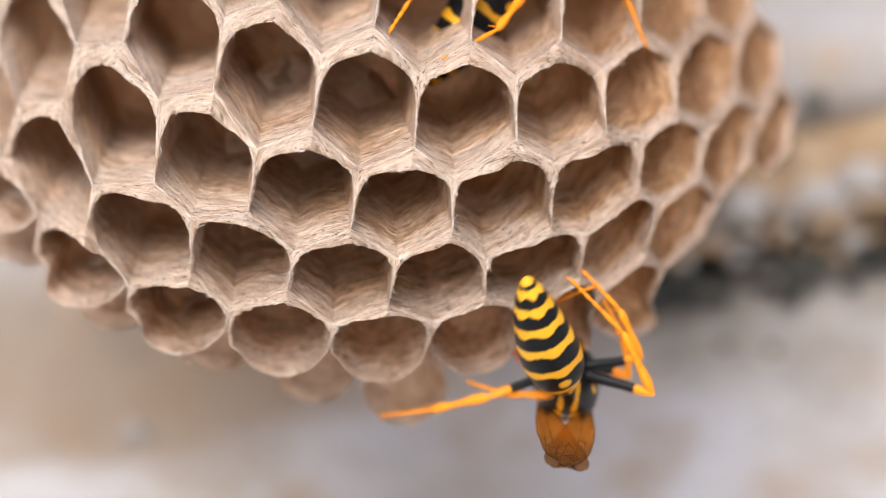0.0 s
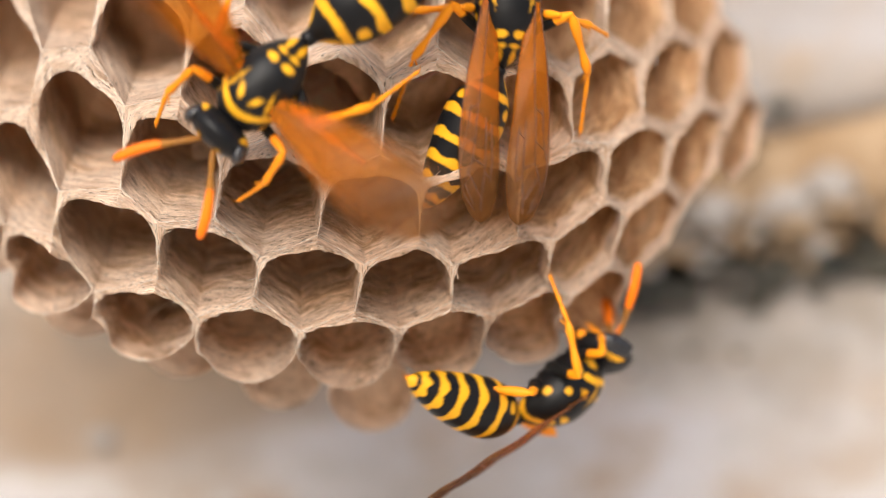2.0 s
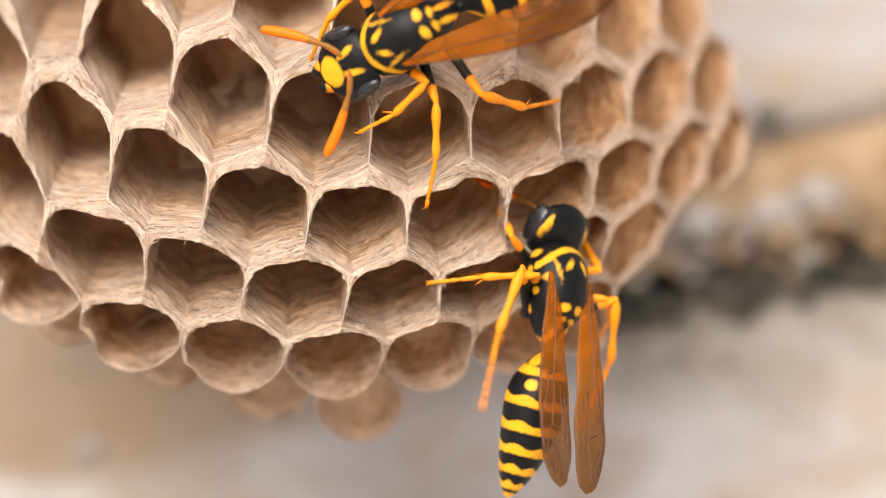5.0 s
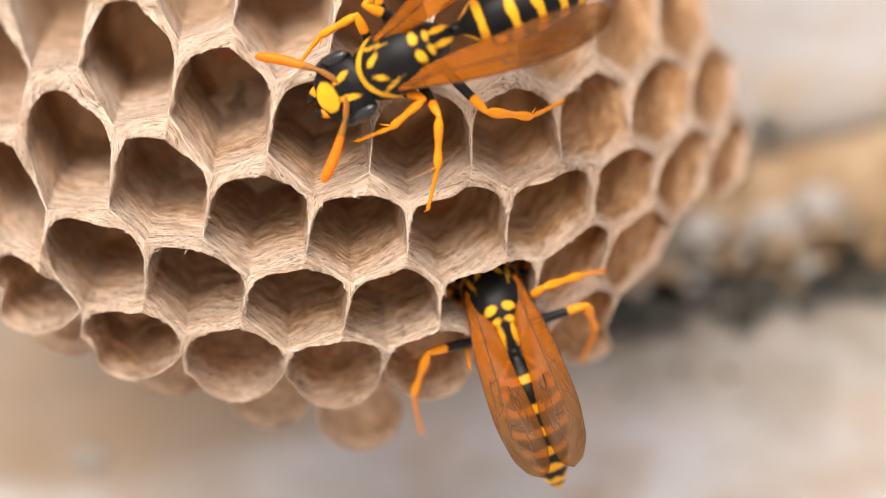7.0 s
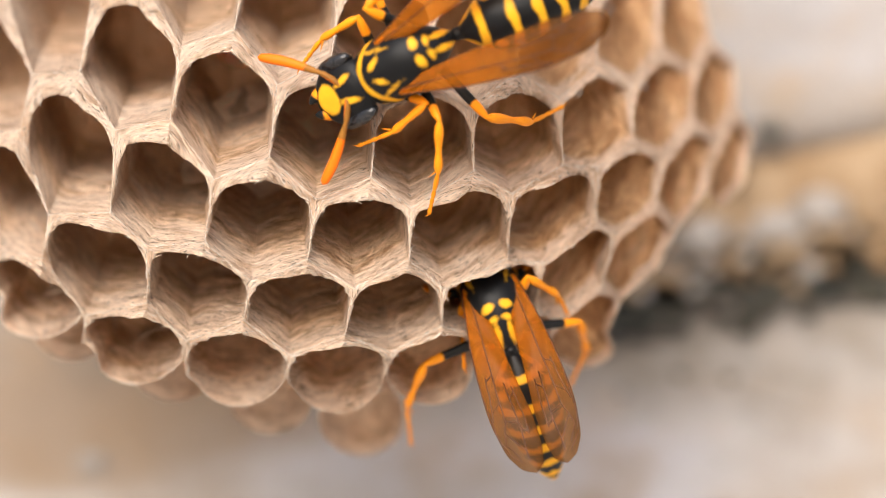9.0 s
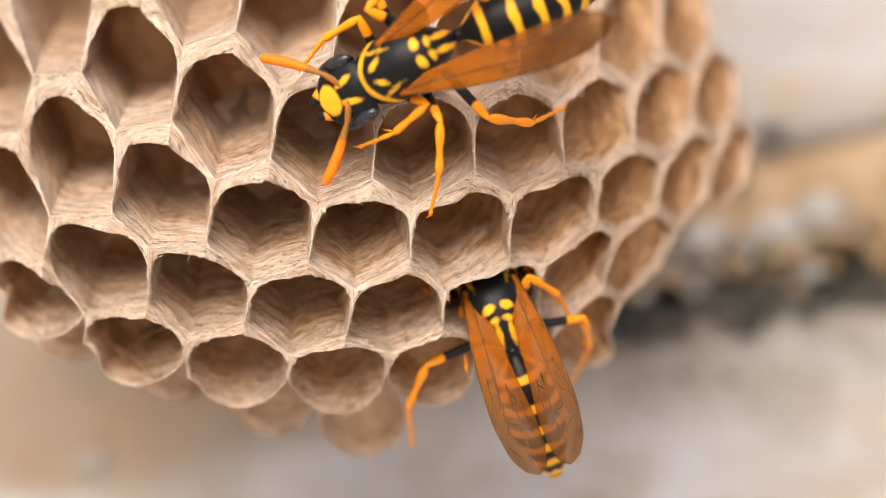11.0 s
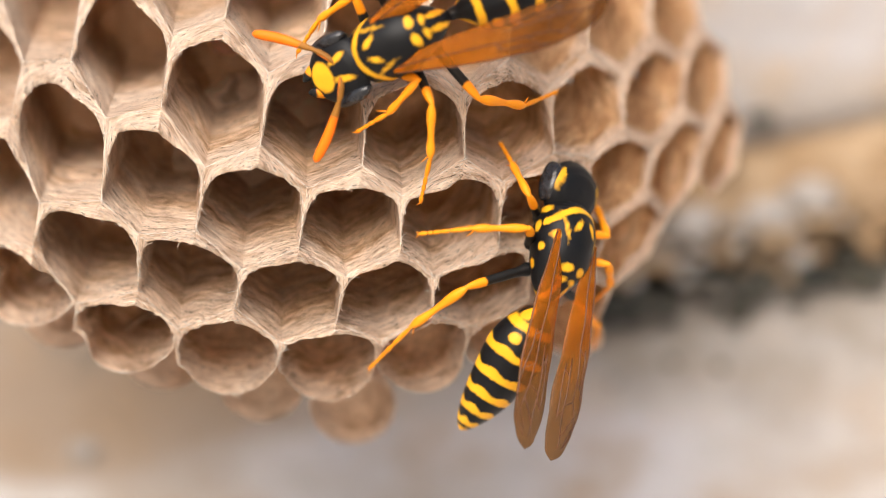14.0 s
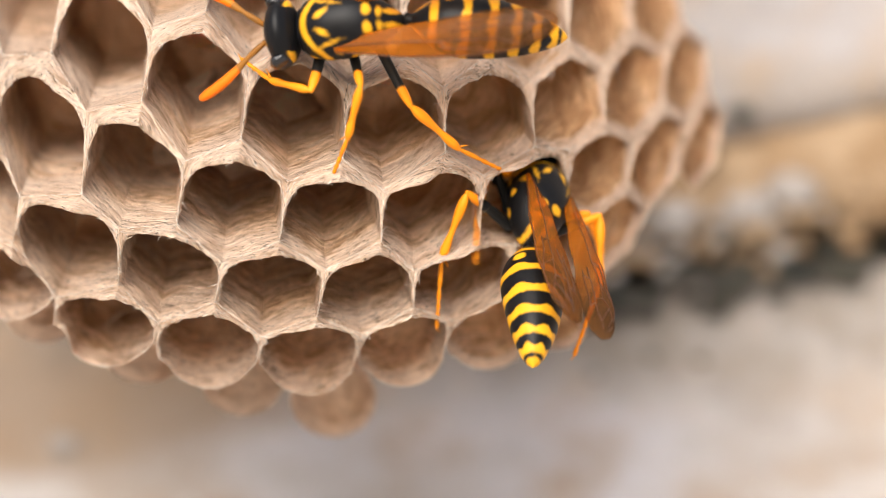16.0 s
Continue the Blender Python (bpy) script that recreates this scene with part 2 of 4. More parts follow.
PAPER = paper_material()
FIBRE = fibre_material()
SKIN = body_material("banded_skin", (0.80, 0.44, 0.018, 1), (0.004, 0.004, 0.0045, 1), 0.30)
LEG = body_material("leg_skin", (0.88, 0.33, 0.010, 1), (0.006, 0.006, 0.006, 1), 0.30)
FEELER = body_material("feeler_skin", (0.88, 0.20, 0.006, 1), (0.15, 0.062, 0.010, 1), 0.35)
EYE_SKIN = plain_material("eye_facets", (0.010, 0.010, 0.012, 1), (0.02, 0.02, 0.023, 1), 0.22, 4000.0)
WING = wing_material()
VEIN = plain_material("wing_vein", (0.055, 0.018, 0.006, 1), (0.11, 0.034, 0.009, 1), 0.4, 2000.0)
GRUB = plain_material("grub_skin", (0.52, 0.42, 0.38, 1), (0.64, 0.54, 0.49, 1), 0.35, 1200.0, Subsurface_Weight=0.3)
WALL = wall_material("lilac_grey_stone", (0.34, 0.28, 0.23), (0.45, 0.425, 0.415), (0.56, 0.55, 0.59))
# the upper course: built like the lower one, in darker, pinker tones
UPPER_WALL = wall_material("darker_pinkish_stone", (0.27, 0.19, 0.125), (0.315, 0.272, 0.238), (0.355, 0.335, 0.335))
MORTAR = plain_material("old_mortar", (0.21, 0.125, 0.058, 1), (0.34, 0.245, 0.155, 1), 0.95, 160.0, 0.7, 0.6 * MM)
DAMP = plain_material("damp_joint", (0.013, 0.017, 0.017, 1), (0.065, 0.058, 0.042, 1), 0.95, 210.0, 0.7, 0.6 * MM)
PEBBLE = plain_material("pale_pebble", (0.24, 0.205, 0.175, 1), (0.40, 0.375, 0.36, 1), 0.8, 400.0, 0.5, 0.3 * MM)
PALE_GROUND = plain_material("pale_bounce_ground", (0.46, 0.41, 0.35, 1), (0.64, 0.59, 0.51, 1), 1.0, 3.0, 0.5, 0.02)

# ---- the wall behind the nest and an unseen ground under it ----
FACE = 50 * MM           # the wall's face behind the comb's plane


def rough_slab(name, x0, x1, z0, z1, face, thick, material, depth, step, seed):
    """A slab of wall whose front is uneven."""
    bm = bmesh.new()
    nx, nz = int((x1 - x0) / step), int((z1 - z0) / step)
    grid = []
    for j in range(nz + 1):
        row = []
        for i in range(nx + 1):
            x, z = x0 + (x1 - x0) * i / nx, z0 + (z1 - z0) * j / nz
            e = min(1.0, min(z - z0, z1 - z) / (4 * MM))
            q = noise.fractal(Vector((x * 55, seed, z * 55)), 1.0, 2.0, 4) * depth + (1 - e) ** 2 * 1.2 * MM
            sway = (noise.noise(Vector((x * 30, seed, 1.0))) * 1.6 + noise.noise(Vector((x * 110, seed, 4.0))) * 0.9) * MM + 0.12 * (abs(x - 10 * MM) + 10 * MM)
            row.append(bm.verts.new((x, face + q, z + sway)))
        grid.append(row)
    for a, b in zip(grid, grid[1:]):
        for i in range(nx):
            bm.faces.new((a[i], a[i + 1], b[i + 1], b[i]))
    edge = grid[0] + [r[-1] for r in grid[1:]] + grid[-1][-2::-1] + [r[0] for r in grid[-2:0:-1]]
    back = [bm.verts.new((v.co.x, face + thick, v.co.z)) for v in edge]
    for i in range(len(edge)):
        j = (i + 1) % len(edge)
        bm.faces.new((edge[j], edge[i], back[i], back[j]))
    bm.faces.new(back)
    return part(name, bm, material)


def joint_height(v):
    return EYE.z + (441 - v) * UNIT * (AWAY + FACE) / AWAY


wall = tagged(new("wall_back"), "weathered pale grey wall with a dark damp joint across it", "wall", kind="structure")
lower = rough_slab("course", -0.25, 0.25, joint_height(556) - 0.25, joint_height(556), FACE, 60 * MM, WALL, 1.6 * MM, 2.5 * MM, 3.0)
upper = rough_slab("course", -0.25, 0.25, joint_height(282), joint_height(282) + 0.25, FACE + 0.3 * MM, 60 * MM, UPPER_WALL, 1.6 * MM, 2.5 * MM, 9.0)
bed = rough_slab("mortar_bed", -0.25, 0.25, joint_height(494), joint_height(278), FACE + 0.2 * MM, 50 * MM, MORTAR, 1.8 * MM, 1.5 * MM, 5.0)
gap = rough_slab("damp_joint", -0.25, 0.25, joint_height(574), joint_height(488), FACE + 5 * MM, 40 * MM, DAMP, 2.0 * MM, 1.5 * MM, 7.0)
for o in (lower, upper, bed, gap):
    o.parent = wall


def plain_course(x0, x1, z0, z1):
    """The rest of the wall, out of sight: plain masonry with eased edges."""
    bm = bmesh.new()
    bmesh.ops.create_cube(bm, size=1.0)
    for v in bm.verts:
        v.co = Vector(((x0 + x1) / 2 + v.co.x * (x1 - x0), FACE + 5 * MM + 0.15 + v.co.y * 0.3, (z0 + z1) / 2 + v.co.z * (z1 - z0)))
    bmesh.ops.bevel(bm, geom=bm.edges[:], offset=4 * MM, segments=1, affect="EDGES")
    return part("course", bm, WALL, wall, smooth=False)


low_end, high_end = joint_height(548) - 0.20, joint_height(282) + 0.20
for k in range(4):
    plain_course(-2.4, 2.4, low_end * k / 4, low_end * (k + 1) / 4 - 3 * MM)
    plain_course(-2.4, 2.4, high_end + 0.3 * k, high_end + 0.3 * (k + 1) - 3 * MM)
plain_course(-2.4, -0.245, low_end, high_end - 3 * MM)
plain_course(0.245, 2.4, low_end, high_end - 3 * MM)


def lump(u, v, size, flat, material, name, seed):
    """A rough lump stuck to the wall."""
    c = spot(u, v, FACE)
    bm = bmesh.new()
    bmesh.ops.create_icosphere(bm, subdivisions=3, radius=1.0)
    for p in bm.verts:
        k = 1 + 0.35 * noise.noise(p.co * 1.7 + Vector((seed, 0, 0))) + 0.12 * noise.noise(p.co * 5 + Vector((seed, 2, 0)))
        p.co = c + Vector((p.co.x * size * k, p.co.y * size * flat * k, p.co.z * size * 0.7 * k)) * MM
    return part(name, bm, material, wall)


rnd = random.Random(12)
for u, v, size in ((1328, 360, 1.5), (1452, 348, 1.6), (1420, 366, 1.0), (1530, 314, 1.7), (1500, 372, 0.6), (1280, 380, 0.7), (240, 765, 1.0)):
    lump(u, v, size, 0.5, PEBBLE, "mortar_lump", rnd.random() * 50)
# flat dark lumps for the wall's small dark pits and specks
for u, v, size in ((1368, 620, 0.55), (1398, 530, 0.9), (1280, 610, 0.4), (1180, 645, 0.3), (1440, 180, 0.9), (1375, 255, 0.9)):
    lump(u, v, size, 0.25, DAMP, "dark_lichen", rnd.random() * 50)
for k in range(90):
    u = rnd.uniform(1150, 1660)
    lump(u, 476 - (u - 784) * 0.12 + rnd.gauss(0, 24), rnd.uniform(0.25, 0.8), 0.6, rnd.choice((MORTAR, MORTAR, MORTAR, PEBBLE, DAMP)), "mortar_lump", rnd.random() * 50)
# dark lumps added to break up the joint's lower edge
for k in range(60):
    u = rnd.uniform(1120, 1660)
    lump(u, 562 - (u - 784) * 0.12 + rnd.uniform(-34, 26), rnd.uniform(0.3, 0.9), 0.7, DAMP, "dark_lichen", rnd.random() * 50)

# ground out of view, added and kept pale to bounce light up on to the comb
bm = bmesh.new()
bmesh.ops.create_grid(bm, x_segments=40, y_segments=40, size=60)
ground = tagged(part("ground", bm, PALE_GROUND), "unseen pale ground below the wall, added to bounce light", "ground", kind="structure")

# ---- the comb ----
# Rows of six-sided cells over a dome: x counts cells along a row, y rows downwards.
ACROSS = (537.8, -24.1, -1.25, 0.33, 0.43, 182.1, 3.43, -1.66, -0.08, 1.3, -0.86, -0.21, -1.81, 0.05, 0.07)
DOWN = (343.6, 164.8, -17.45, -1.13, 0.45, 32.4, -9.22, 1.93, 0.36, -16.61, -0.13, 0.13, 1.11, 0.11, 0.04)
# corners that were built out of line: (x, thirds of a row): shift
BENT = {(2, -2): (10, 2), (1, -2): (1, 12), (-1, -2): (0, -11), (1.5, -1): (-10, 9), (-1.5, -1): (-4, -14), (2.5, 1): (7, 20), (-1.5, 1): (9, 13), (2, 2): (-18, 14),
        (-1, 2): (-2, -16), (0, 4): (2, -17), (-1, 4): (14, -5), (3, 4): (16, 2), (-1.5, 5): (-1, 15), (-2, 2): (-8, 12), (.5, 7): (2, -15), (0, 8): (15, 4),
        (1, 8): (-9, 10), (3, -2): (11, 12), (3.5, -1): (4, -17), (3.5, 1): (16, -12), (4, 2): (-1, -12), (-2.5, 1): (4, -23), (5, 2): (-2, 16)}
TOP = (600, 250)         # the dome's nearest place


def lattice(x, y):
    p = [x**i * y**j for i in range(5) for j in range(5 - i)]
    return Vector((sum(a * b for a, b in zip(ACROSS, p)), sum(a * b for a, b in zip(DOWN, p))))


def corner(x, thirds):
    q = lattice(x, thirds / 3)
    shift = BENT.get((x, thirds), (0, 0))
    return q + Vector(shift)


def dome(u, v):
    """Depth of the comb's mouth behind its nearest place."""
    du, dv = u - TOP[0], v - TOP[1]
    return (0.0004 * du * du + 0.0006 * dv * dv + 1.3e-9 * (du * du + 1.7 * dv * dv) ** 2) * UNIT


DEPTHS = (0.008, 0.02, 0.04, 0.07, 0.11, 0.16, 0.21, 0.26, 0.29, 0.32, 0.38, 0.46, 0.56, 0.67, 0.78, 0.88, 0.95)


def cell(x, r, parent):
    """One paper cell: a six-sided tube, open towards the view, tapering to its floor."""
    t = 3 * r
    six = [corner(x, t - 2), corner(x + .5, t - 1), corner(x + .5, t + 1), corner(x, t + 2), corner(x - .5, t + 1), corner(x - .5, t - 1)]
    back = 6.0 * MM if r == 3 else 0.0       # the lowest row is young and sits further back
    if r == 3:
        six = [q + Vector((-34, -62 + 28 * max(x, -0.5))) for q in six]
    mid = sum(six, Vector((0, 0))) / 6
    rnd = random.Random(int(1000 + x * 20 + r * 331))
    # cells at the comb's margin are young and shallow
    du = mid.x - TOP[0]
    young = min(1.0, max(0.0, (math.hypot(du / (600 if du > 0 else 800), (mid.y - TOP[1]) / (560 if mid.y > TOP[1] else 1100)) - 0.55) / 0.4)) if r < 3 else 1.0
    deep = (rnd.uniform(9.0, 10.5) * (1 + 0.5 * min(1.0, max(0.0, (TOP[1] - mid.y) / 250))) * (1 + 0.3 * min(1.0, max(0.0, (480 - mid.x) / 200))) * (1 - 0.74 * young) if r < 3 else 3.4) * MM
    lean = Vector((-0.13 * (mid.x - TOP[0]) + rnd.uniform(-8, 8), -112 - 0.12 * (mid.y - TOP[1]) + rnd.uniform(-10, 10))) * (1 - 0.6 * young)
    steps = (0, .03, .08, .14, .2, .27, .34, .41, .48, .55, .62, .69, .76, .83, .9, .96)
    ring, dips = [], []
    for k in range(6):
        a, b = six[k], six[(k + 1) % 6]
        for s in steps:
            ring.append((a.lerp(b, s), abs(2 * s - 1)))
            swing = math.sin(math.pi * s)
            dips.append(0.2 * (1 - swing) if k in (1, 4) else 0.2 + 0.22 * swing)      # slanted joints lie deeper than upright ones
    if r >= 2:                               # free lips along the lower margin are round
        wide = sum((p - mid).length for p, s in ring) / len(ring)
        soft = []
        for p, s in ring:
            w = p - mid
            low = max(0.0, w.y / w.length) if r == 2 else 1.0
            oval = wide / math.hypot(w.x / w.length * 0.97, w.y / w.length * 1.09)
            soft.append((mid + w.normalized() * (w.length + (oval - w.length) * min(1, low * 1.6)), s * (1 - min(1, low * 1.6))))
        ring = soft
    base = dome(*mid) + deep + back
    # the upper side of a mouth is webbed, most on the older flank
    flank = min(1.0, max(0.0, (430 - mid.x) / 260))
    web = ((29.0 if r < 1 else 15.0) + 12 * flank) * (1 - 0.6 * young)

    def at(p, sharp, q, inward, jag):
        """A point of the wall: q from mouth to floor, inward from the shared middle of the wall, jag from its even edge."""
        w = p - mid
        size = w.length
        over = max(0.0, -w.y / size)
        keep = 1 - min(1.0, max(0.0, w.y / size - 0.02) / 0.40) * max(0.0, 1 - 1.5 * q)      # below, the wall runs straight out to the lips of the next row
        inward = inward * (0.15 + 0.85 * keep) + web * over * over * min(1, max(0, inward) / 3.0) * max(0.0, 1 - 4.5 * q) + jag * (0.1 + 0.9 * keep)
        swell = min(1.0, max(0.0, q / 0.09)) * (1 - min(1.0, max(0.0, (q - 0.12) / 0.5)))
        full = size * (1 - (0.085 + 0.06 * swell + 0.04 * flank) * sharp ** 1.9 * keep * min(1, max(0, inward) / 2.0) * max(0.0, 1 - 1.6 * q)) - inward
        here = mid + w * (full / size) * (1 - 0.30 * q) + lean * q
        y = (dome(*p) + back) * (1 - q) + base * q
        return here, y

    def place(p, sharp, q, inward, proud=0.0, jag=0.0):
        here, y = at(p, sharp, q, inward, jag)
        low = spot(p.x, p.y, 0)
        ragged = noise.noise(low * 900) * 0.16 + noise.noise(low * 3500) * 0.03 + noise.noise(low * 260) * 0.7
        fall = max(0.0, 1 - q * 4)
        dent = noise.noise(Vector((here.x, here.y, y / UNIT)) * 0.012 + Vector((x, r, 0)) * 3) * 5.0 * min(1, q * 8)
        dent += noise.noise(Vector((here.x * .05, here.y * .05, y / UNIT * 0.09)) + Vector((x, r, 5))) * 2.2 * min(1, q * 10)
        here = here + (mid + lean * q - here).normalized() * dent
        return spot(here.x, here.y, y + (ragged * fall - proud) * MM)

    def rag(p):
        """The mouth's edge is chewed: it juts in and out a little."""
        low = spot(p.x, p.y, 0) + Vector((x, r, x)) * 0.01
        return noise.noise(low * 6500) * 1.8 + noise.noise(low * 2600) * 1.6 + noise.noise(low * 1000) * 1.2

    def tip(k, p, most):
        """The upper lip of a mouth stands out over the joint with the cells above it."""
        return most * max(0.0, -(p - mid).normalized().y) ** 2 - dips[k]

    levels = [(0.55, 0.3), (0.3, 0.3), (0.12, 0.0), (0.03, -0.8), (0.008, -0.8)]
    rings = [[place(p, s, q, i, tip(k, p, 0.0) - 0.05) for k, (p, s) in enumerate(ring)] for q, i in levels]
    crest = [place(p, s, 0.0, 0.0, 0.05 + tip(k, p, 0.0)) for k, (p, s) in enumerate(ring)]
    rings += [crest, crest]                  # the outside and the inside meet here in a sharp edge
    for q, i, proud, most, jag in ((0.0, 0.7, 0.05, 0.30, 0.3), (0.0, 1.6, 0.03, 0.84, 1.1), (0.006, 2.8, 0.0, 1.0, 1.9)):
        rings.append([place(p, s, q, i, proud + tip(k, p, most), rag(p) * jag) for k, (p, s) in enumerate(ring)])
    for q in DEPTHS:
        rings.append([place(p, s, q, 3.0 + 2.2 * min(1, max(0, (q - 0.26 - 0.05 * noise.noise(Vector((p.x, p.y, x)) * 0.02)) / 0.05)) + 14 * (max(0, q - 0.85) / 0.1) ** 2,
                            tip(k, p, 1.0) * max(0, 1 - q * 4), (0.6 + rag(p)) * max(0, 1 - q * 7)) for k, (p, s) in enumerate(ring)])
    for k in (0.6, 0.3, 0.08):
        low = [place(p, s, 0.99, 4.0) for p, s in ring]
        c = sum(low, Vector()) / len(low)
        rings.append([c.lerp(p, k) + Vector((0, (1 - k) * 0.5 * MM, 0)) for p in low])
    bm = skin(rings, caps=False, split=6)
    # length round the wall and depth, in millimetres, so that the fibres follow the wall
    laid = bm.loops.layers.uv.new("laid")
    fresh = bm.verts.layers.float.new("fresh")
    bm.verts.ensure_lookup_table()
    n = len(ring)
    round_mm = [0.0]
    for a, b in zip(rings[8], rings[8][1:] + rings[8][:1]):
        round_mm.append(round_mm[-1] + (b - a).length / MM)
    down = [[0.0] * n]
    for a, b in zip(rings, rings[1:]):
        step = [(q - p).length / MM for p, q in zip(a, b)]
        down.append([d + (step[i - 1] + step[i] + step[(i + 1) % n]) / 3 for i, d in enumerate(down[-1])])
    for v in bm.verts:
        k = v.index // n
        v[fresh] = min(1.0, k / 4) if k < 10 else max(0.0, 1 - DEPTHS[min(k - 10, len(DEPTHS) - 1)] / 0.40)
        v[fresh] = max(v[fresh], 0.45 * young if r >= 2 and x < 3 else 0.0)      # the lowest young cells are paler all through
    for f in bm.faces:
        ids = [l.vert.index for l in f.loops]
        wrap = max(i % n for i in ids) - min(i % n for i in ids) > 1
        for l in f.loops:
            i = l.vert.index % n
            l[laid].uv = (round_mm[n if wrap and i == 0 else i], down[l.vert.index // n][i])
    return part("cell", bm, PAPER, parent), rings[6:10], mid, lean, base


comb = tagged(new("wasp_nest"), "open grey-tan paper comb of six-sided cells hanging before a wall", "wasp nest")
ROWS = {-3: (-1.5, 4.5), -2: (-3, 5), -1: (-3.5, 5.5), 0: (-4, 6), 1: (-3.5, 4.5), 2: (-3, 4), 3: (-2.5, 1.5)}
mouths = {}
for r, (x0, x1) in ROWS.items():
    for i in range(int(x1 - x0) + 1):
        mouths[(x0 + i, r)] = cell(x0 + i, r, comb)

# torn fibres along the mouths of the cells
rnd = random.Random(4)
bm = bmesh.new()
for (x, r), (ob, rim, mid, lean, base) in mouths.items():
    if not (-3 <= x <= 4 and -2 <= r <= 2):
        continue
    n = len(rim[0])
    for k in range(270):
        i = rnd.randrange(n)
        lip = 3 if rnd.random() < 0.25 else rnd.uniform(0, 3)
        low, part_way = min(int(lip), 2), lip - min(int(lip), 2)
        a, b = (rim[low][m % n].lerp(rim[low + 1][m % n], part_way) for m in (i, i + 1))
        p = a.lerp(b, rnd.random())
        along = (b - a).normalized() * rnd.choice((-1, 1))
        out = Vector((rnd.uniform(-1, 1), rnd.uniform(-1.2, 0.1), rnd.uniform(-1, 1))).normalized()
        long = rnd.uniform(0.10, 0.42) * MM
        wide = rnd.uniform(0.008, 0.020) * MM
        loose = rnd.random() ** 6
        way = (along + out * (0.07 + 0.7 * loose)).normalized()
        line = [p + way * long * s + out * long * (0.05 + 0.6 * loose) * s * s for s in (-0.3, 0.0, 0.5, 1.0)]
        join_rings = tube(line, [wide, wide, wide * 0.8, wide * 0.3], 3)
        vs = [[bm.verts.new(q) for q in ring] for ring in join_rings]
        for m, n_ in zip(vs, vs[1:]):
            for j in range(3):
                bm.faces.new((m[j], m[(j + 1) % 3], n_[(j + 1) % 3], n_[j]))
tagged(part("torn_fibre", bm, FIBRE, comb), "frayed pale wood fibres", kind="stuff")

# the stalk that holds the comb to the wall
line = [spot(560, 250, d * MM) for d in (9.0, 12, 18, 26, 36, 48, 58, 64)]
part("stalk", skin(tube(line, [m * MM for m in (5.0, 3.6, 2.2, 1.6, 1.5, 1.8, 3.0, 5.0)], 16)), PAPER, comb, "dark stiff paper stalk")


def grub(x, r):
    """A pale grub curled on a cell's floor, its head towards the mouth."""
    ob, rim, mid, lean, base = mouths[(x, r)]
    c = mid + lean * 0.97
    y = dome(*mid) * 0.03 + base * 0.97
    here = spot(c.x, c.y, y)
    rings = []
    for s in range(15):
        a = math.pi * s / 14
        rad = 1.1 * MM * math.sin(a) ** 0.7 * (1 + 0.07 * math.cos(s * 3.2)) + 0.02 * MM
        rings.append([here + Vector((math.cos(w) * rad, -math.cos(a) * -1.7 * MM, math.sin(w) * rad)) for w in (math.tau * k / 20 for k in range(20))])
    return tagged(part("grub", skin(rings), GRUB), "pale pinkish grub lying in a paper cell", "larva", "grubs in the cells")


for x, r in ((-0.5, -1), (1.5, -1)):
    grub(x, r)


# ---- the wasps (built facing +x, back up, the origin in the middle of the thorax) ----
WM = 1.1 * MM           # these are large queens: all their sizes by a tenth


def blob(knots, n, m, flat=1.0, mark=None):
    """A rounded body along x: knots of (x, half width, half height, middle height), in millimetres, with its colour field."""
    rows = grown(knots, n)
    rings = []
    for x, w, h, c in rows:
        w, h = max(w, 0.004), max(h, 0.004)
        ring = []
        for k in range(m):
            a = math.tau * k / m
            y, z = math.sin(a), math.cos(a)
            if z < 0:
                z *= flat
            ring.append(Vector((x, y * w, c + z * h)) * WM)
        rings.append(ring)
    bm = skin(rings)
    layer = bm.verts.layers.float.new("mark")
    bm.verts.ensure_lookup_table()
    for i, v in enumerate(bm.verts):
        a = math.tau * (i % m) / m
        a = a - math.tau if a > math.pi else a
        v[layer] = mark(*(v.co / WM), a) if mark else -1.0
    return bm


def oval(x, y, cx, cy, rx, ry, turn=0.0):
    """Signed nearness to an oval spot: above 0 inside."""
    c, s = math.cos(turn), math.sin(turn)
    dx, dy = x - cx, y - cy
    return (1 - math.hypot((dx * c + dy * s) / rx, (dy * c - dx * s) / ry)) * min(rx, ry)


def thorax_mark(x, y, z, a):
    side = abs(y)
    best = -1.0
    if z > 0.1:
        best = max(best,
                   oval(x, side, 0.78, 0.44, 0.36, 0.14, -0.5),           # two drops on the back
                   oval(x, side, -1.28, 0.44, 0.20, 0.30),                # hind pair
                   oval(x, side, -1.80, 0.36, 0.11, 0.26),
                   oval(x, side, 0.1, 1.30, 0.2, 0.14),
                   0.16 - abs(x - (1.70 - 0.42 * side * side)),
                   oval(x, side, 0.55, 0.98, 0.55, 0.07, 0.25))           # collar
    if x < -1.9:
        best = max(best, oval(x, side, -2.35, 0.34, 0.36, 0.15))
    if abs(a) > 0.9:
        best = max(best, oval(x, z, 0.55, -0.25, 0.30, 0.24), oval(x, z, -1.2, -0.5, 0.24, 0.20), oval(x, z, 1.45, -0.1, 0.2, 0.4),
                   oval(x, z, -0.5, 0.2, 0.2, 0.2))
    return best


def head_mark(x, y, z, a):
    side = abs(y)
    best = max(oval(side, z, 0.0, -0.70, 0.74, 0.58) if x > 0.15 else -1,               # face plate
               oval(side, z, 0.50, 0.36, 0.46, 0.15, 1.3) if x > 0.1 else -1,         # brow
               oval(z, x, 0.55, -0.35, 0.7, 0.14) if side > 1.0 else -1)               # behind the eye
    return best


SEGMENTS = (-1.5, -3.0, -4.25, -5.35, -6.3, -7.1)


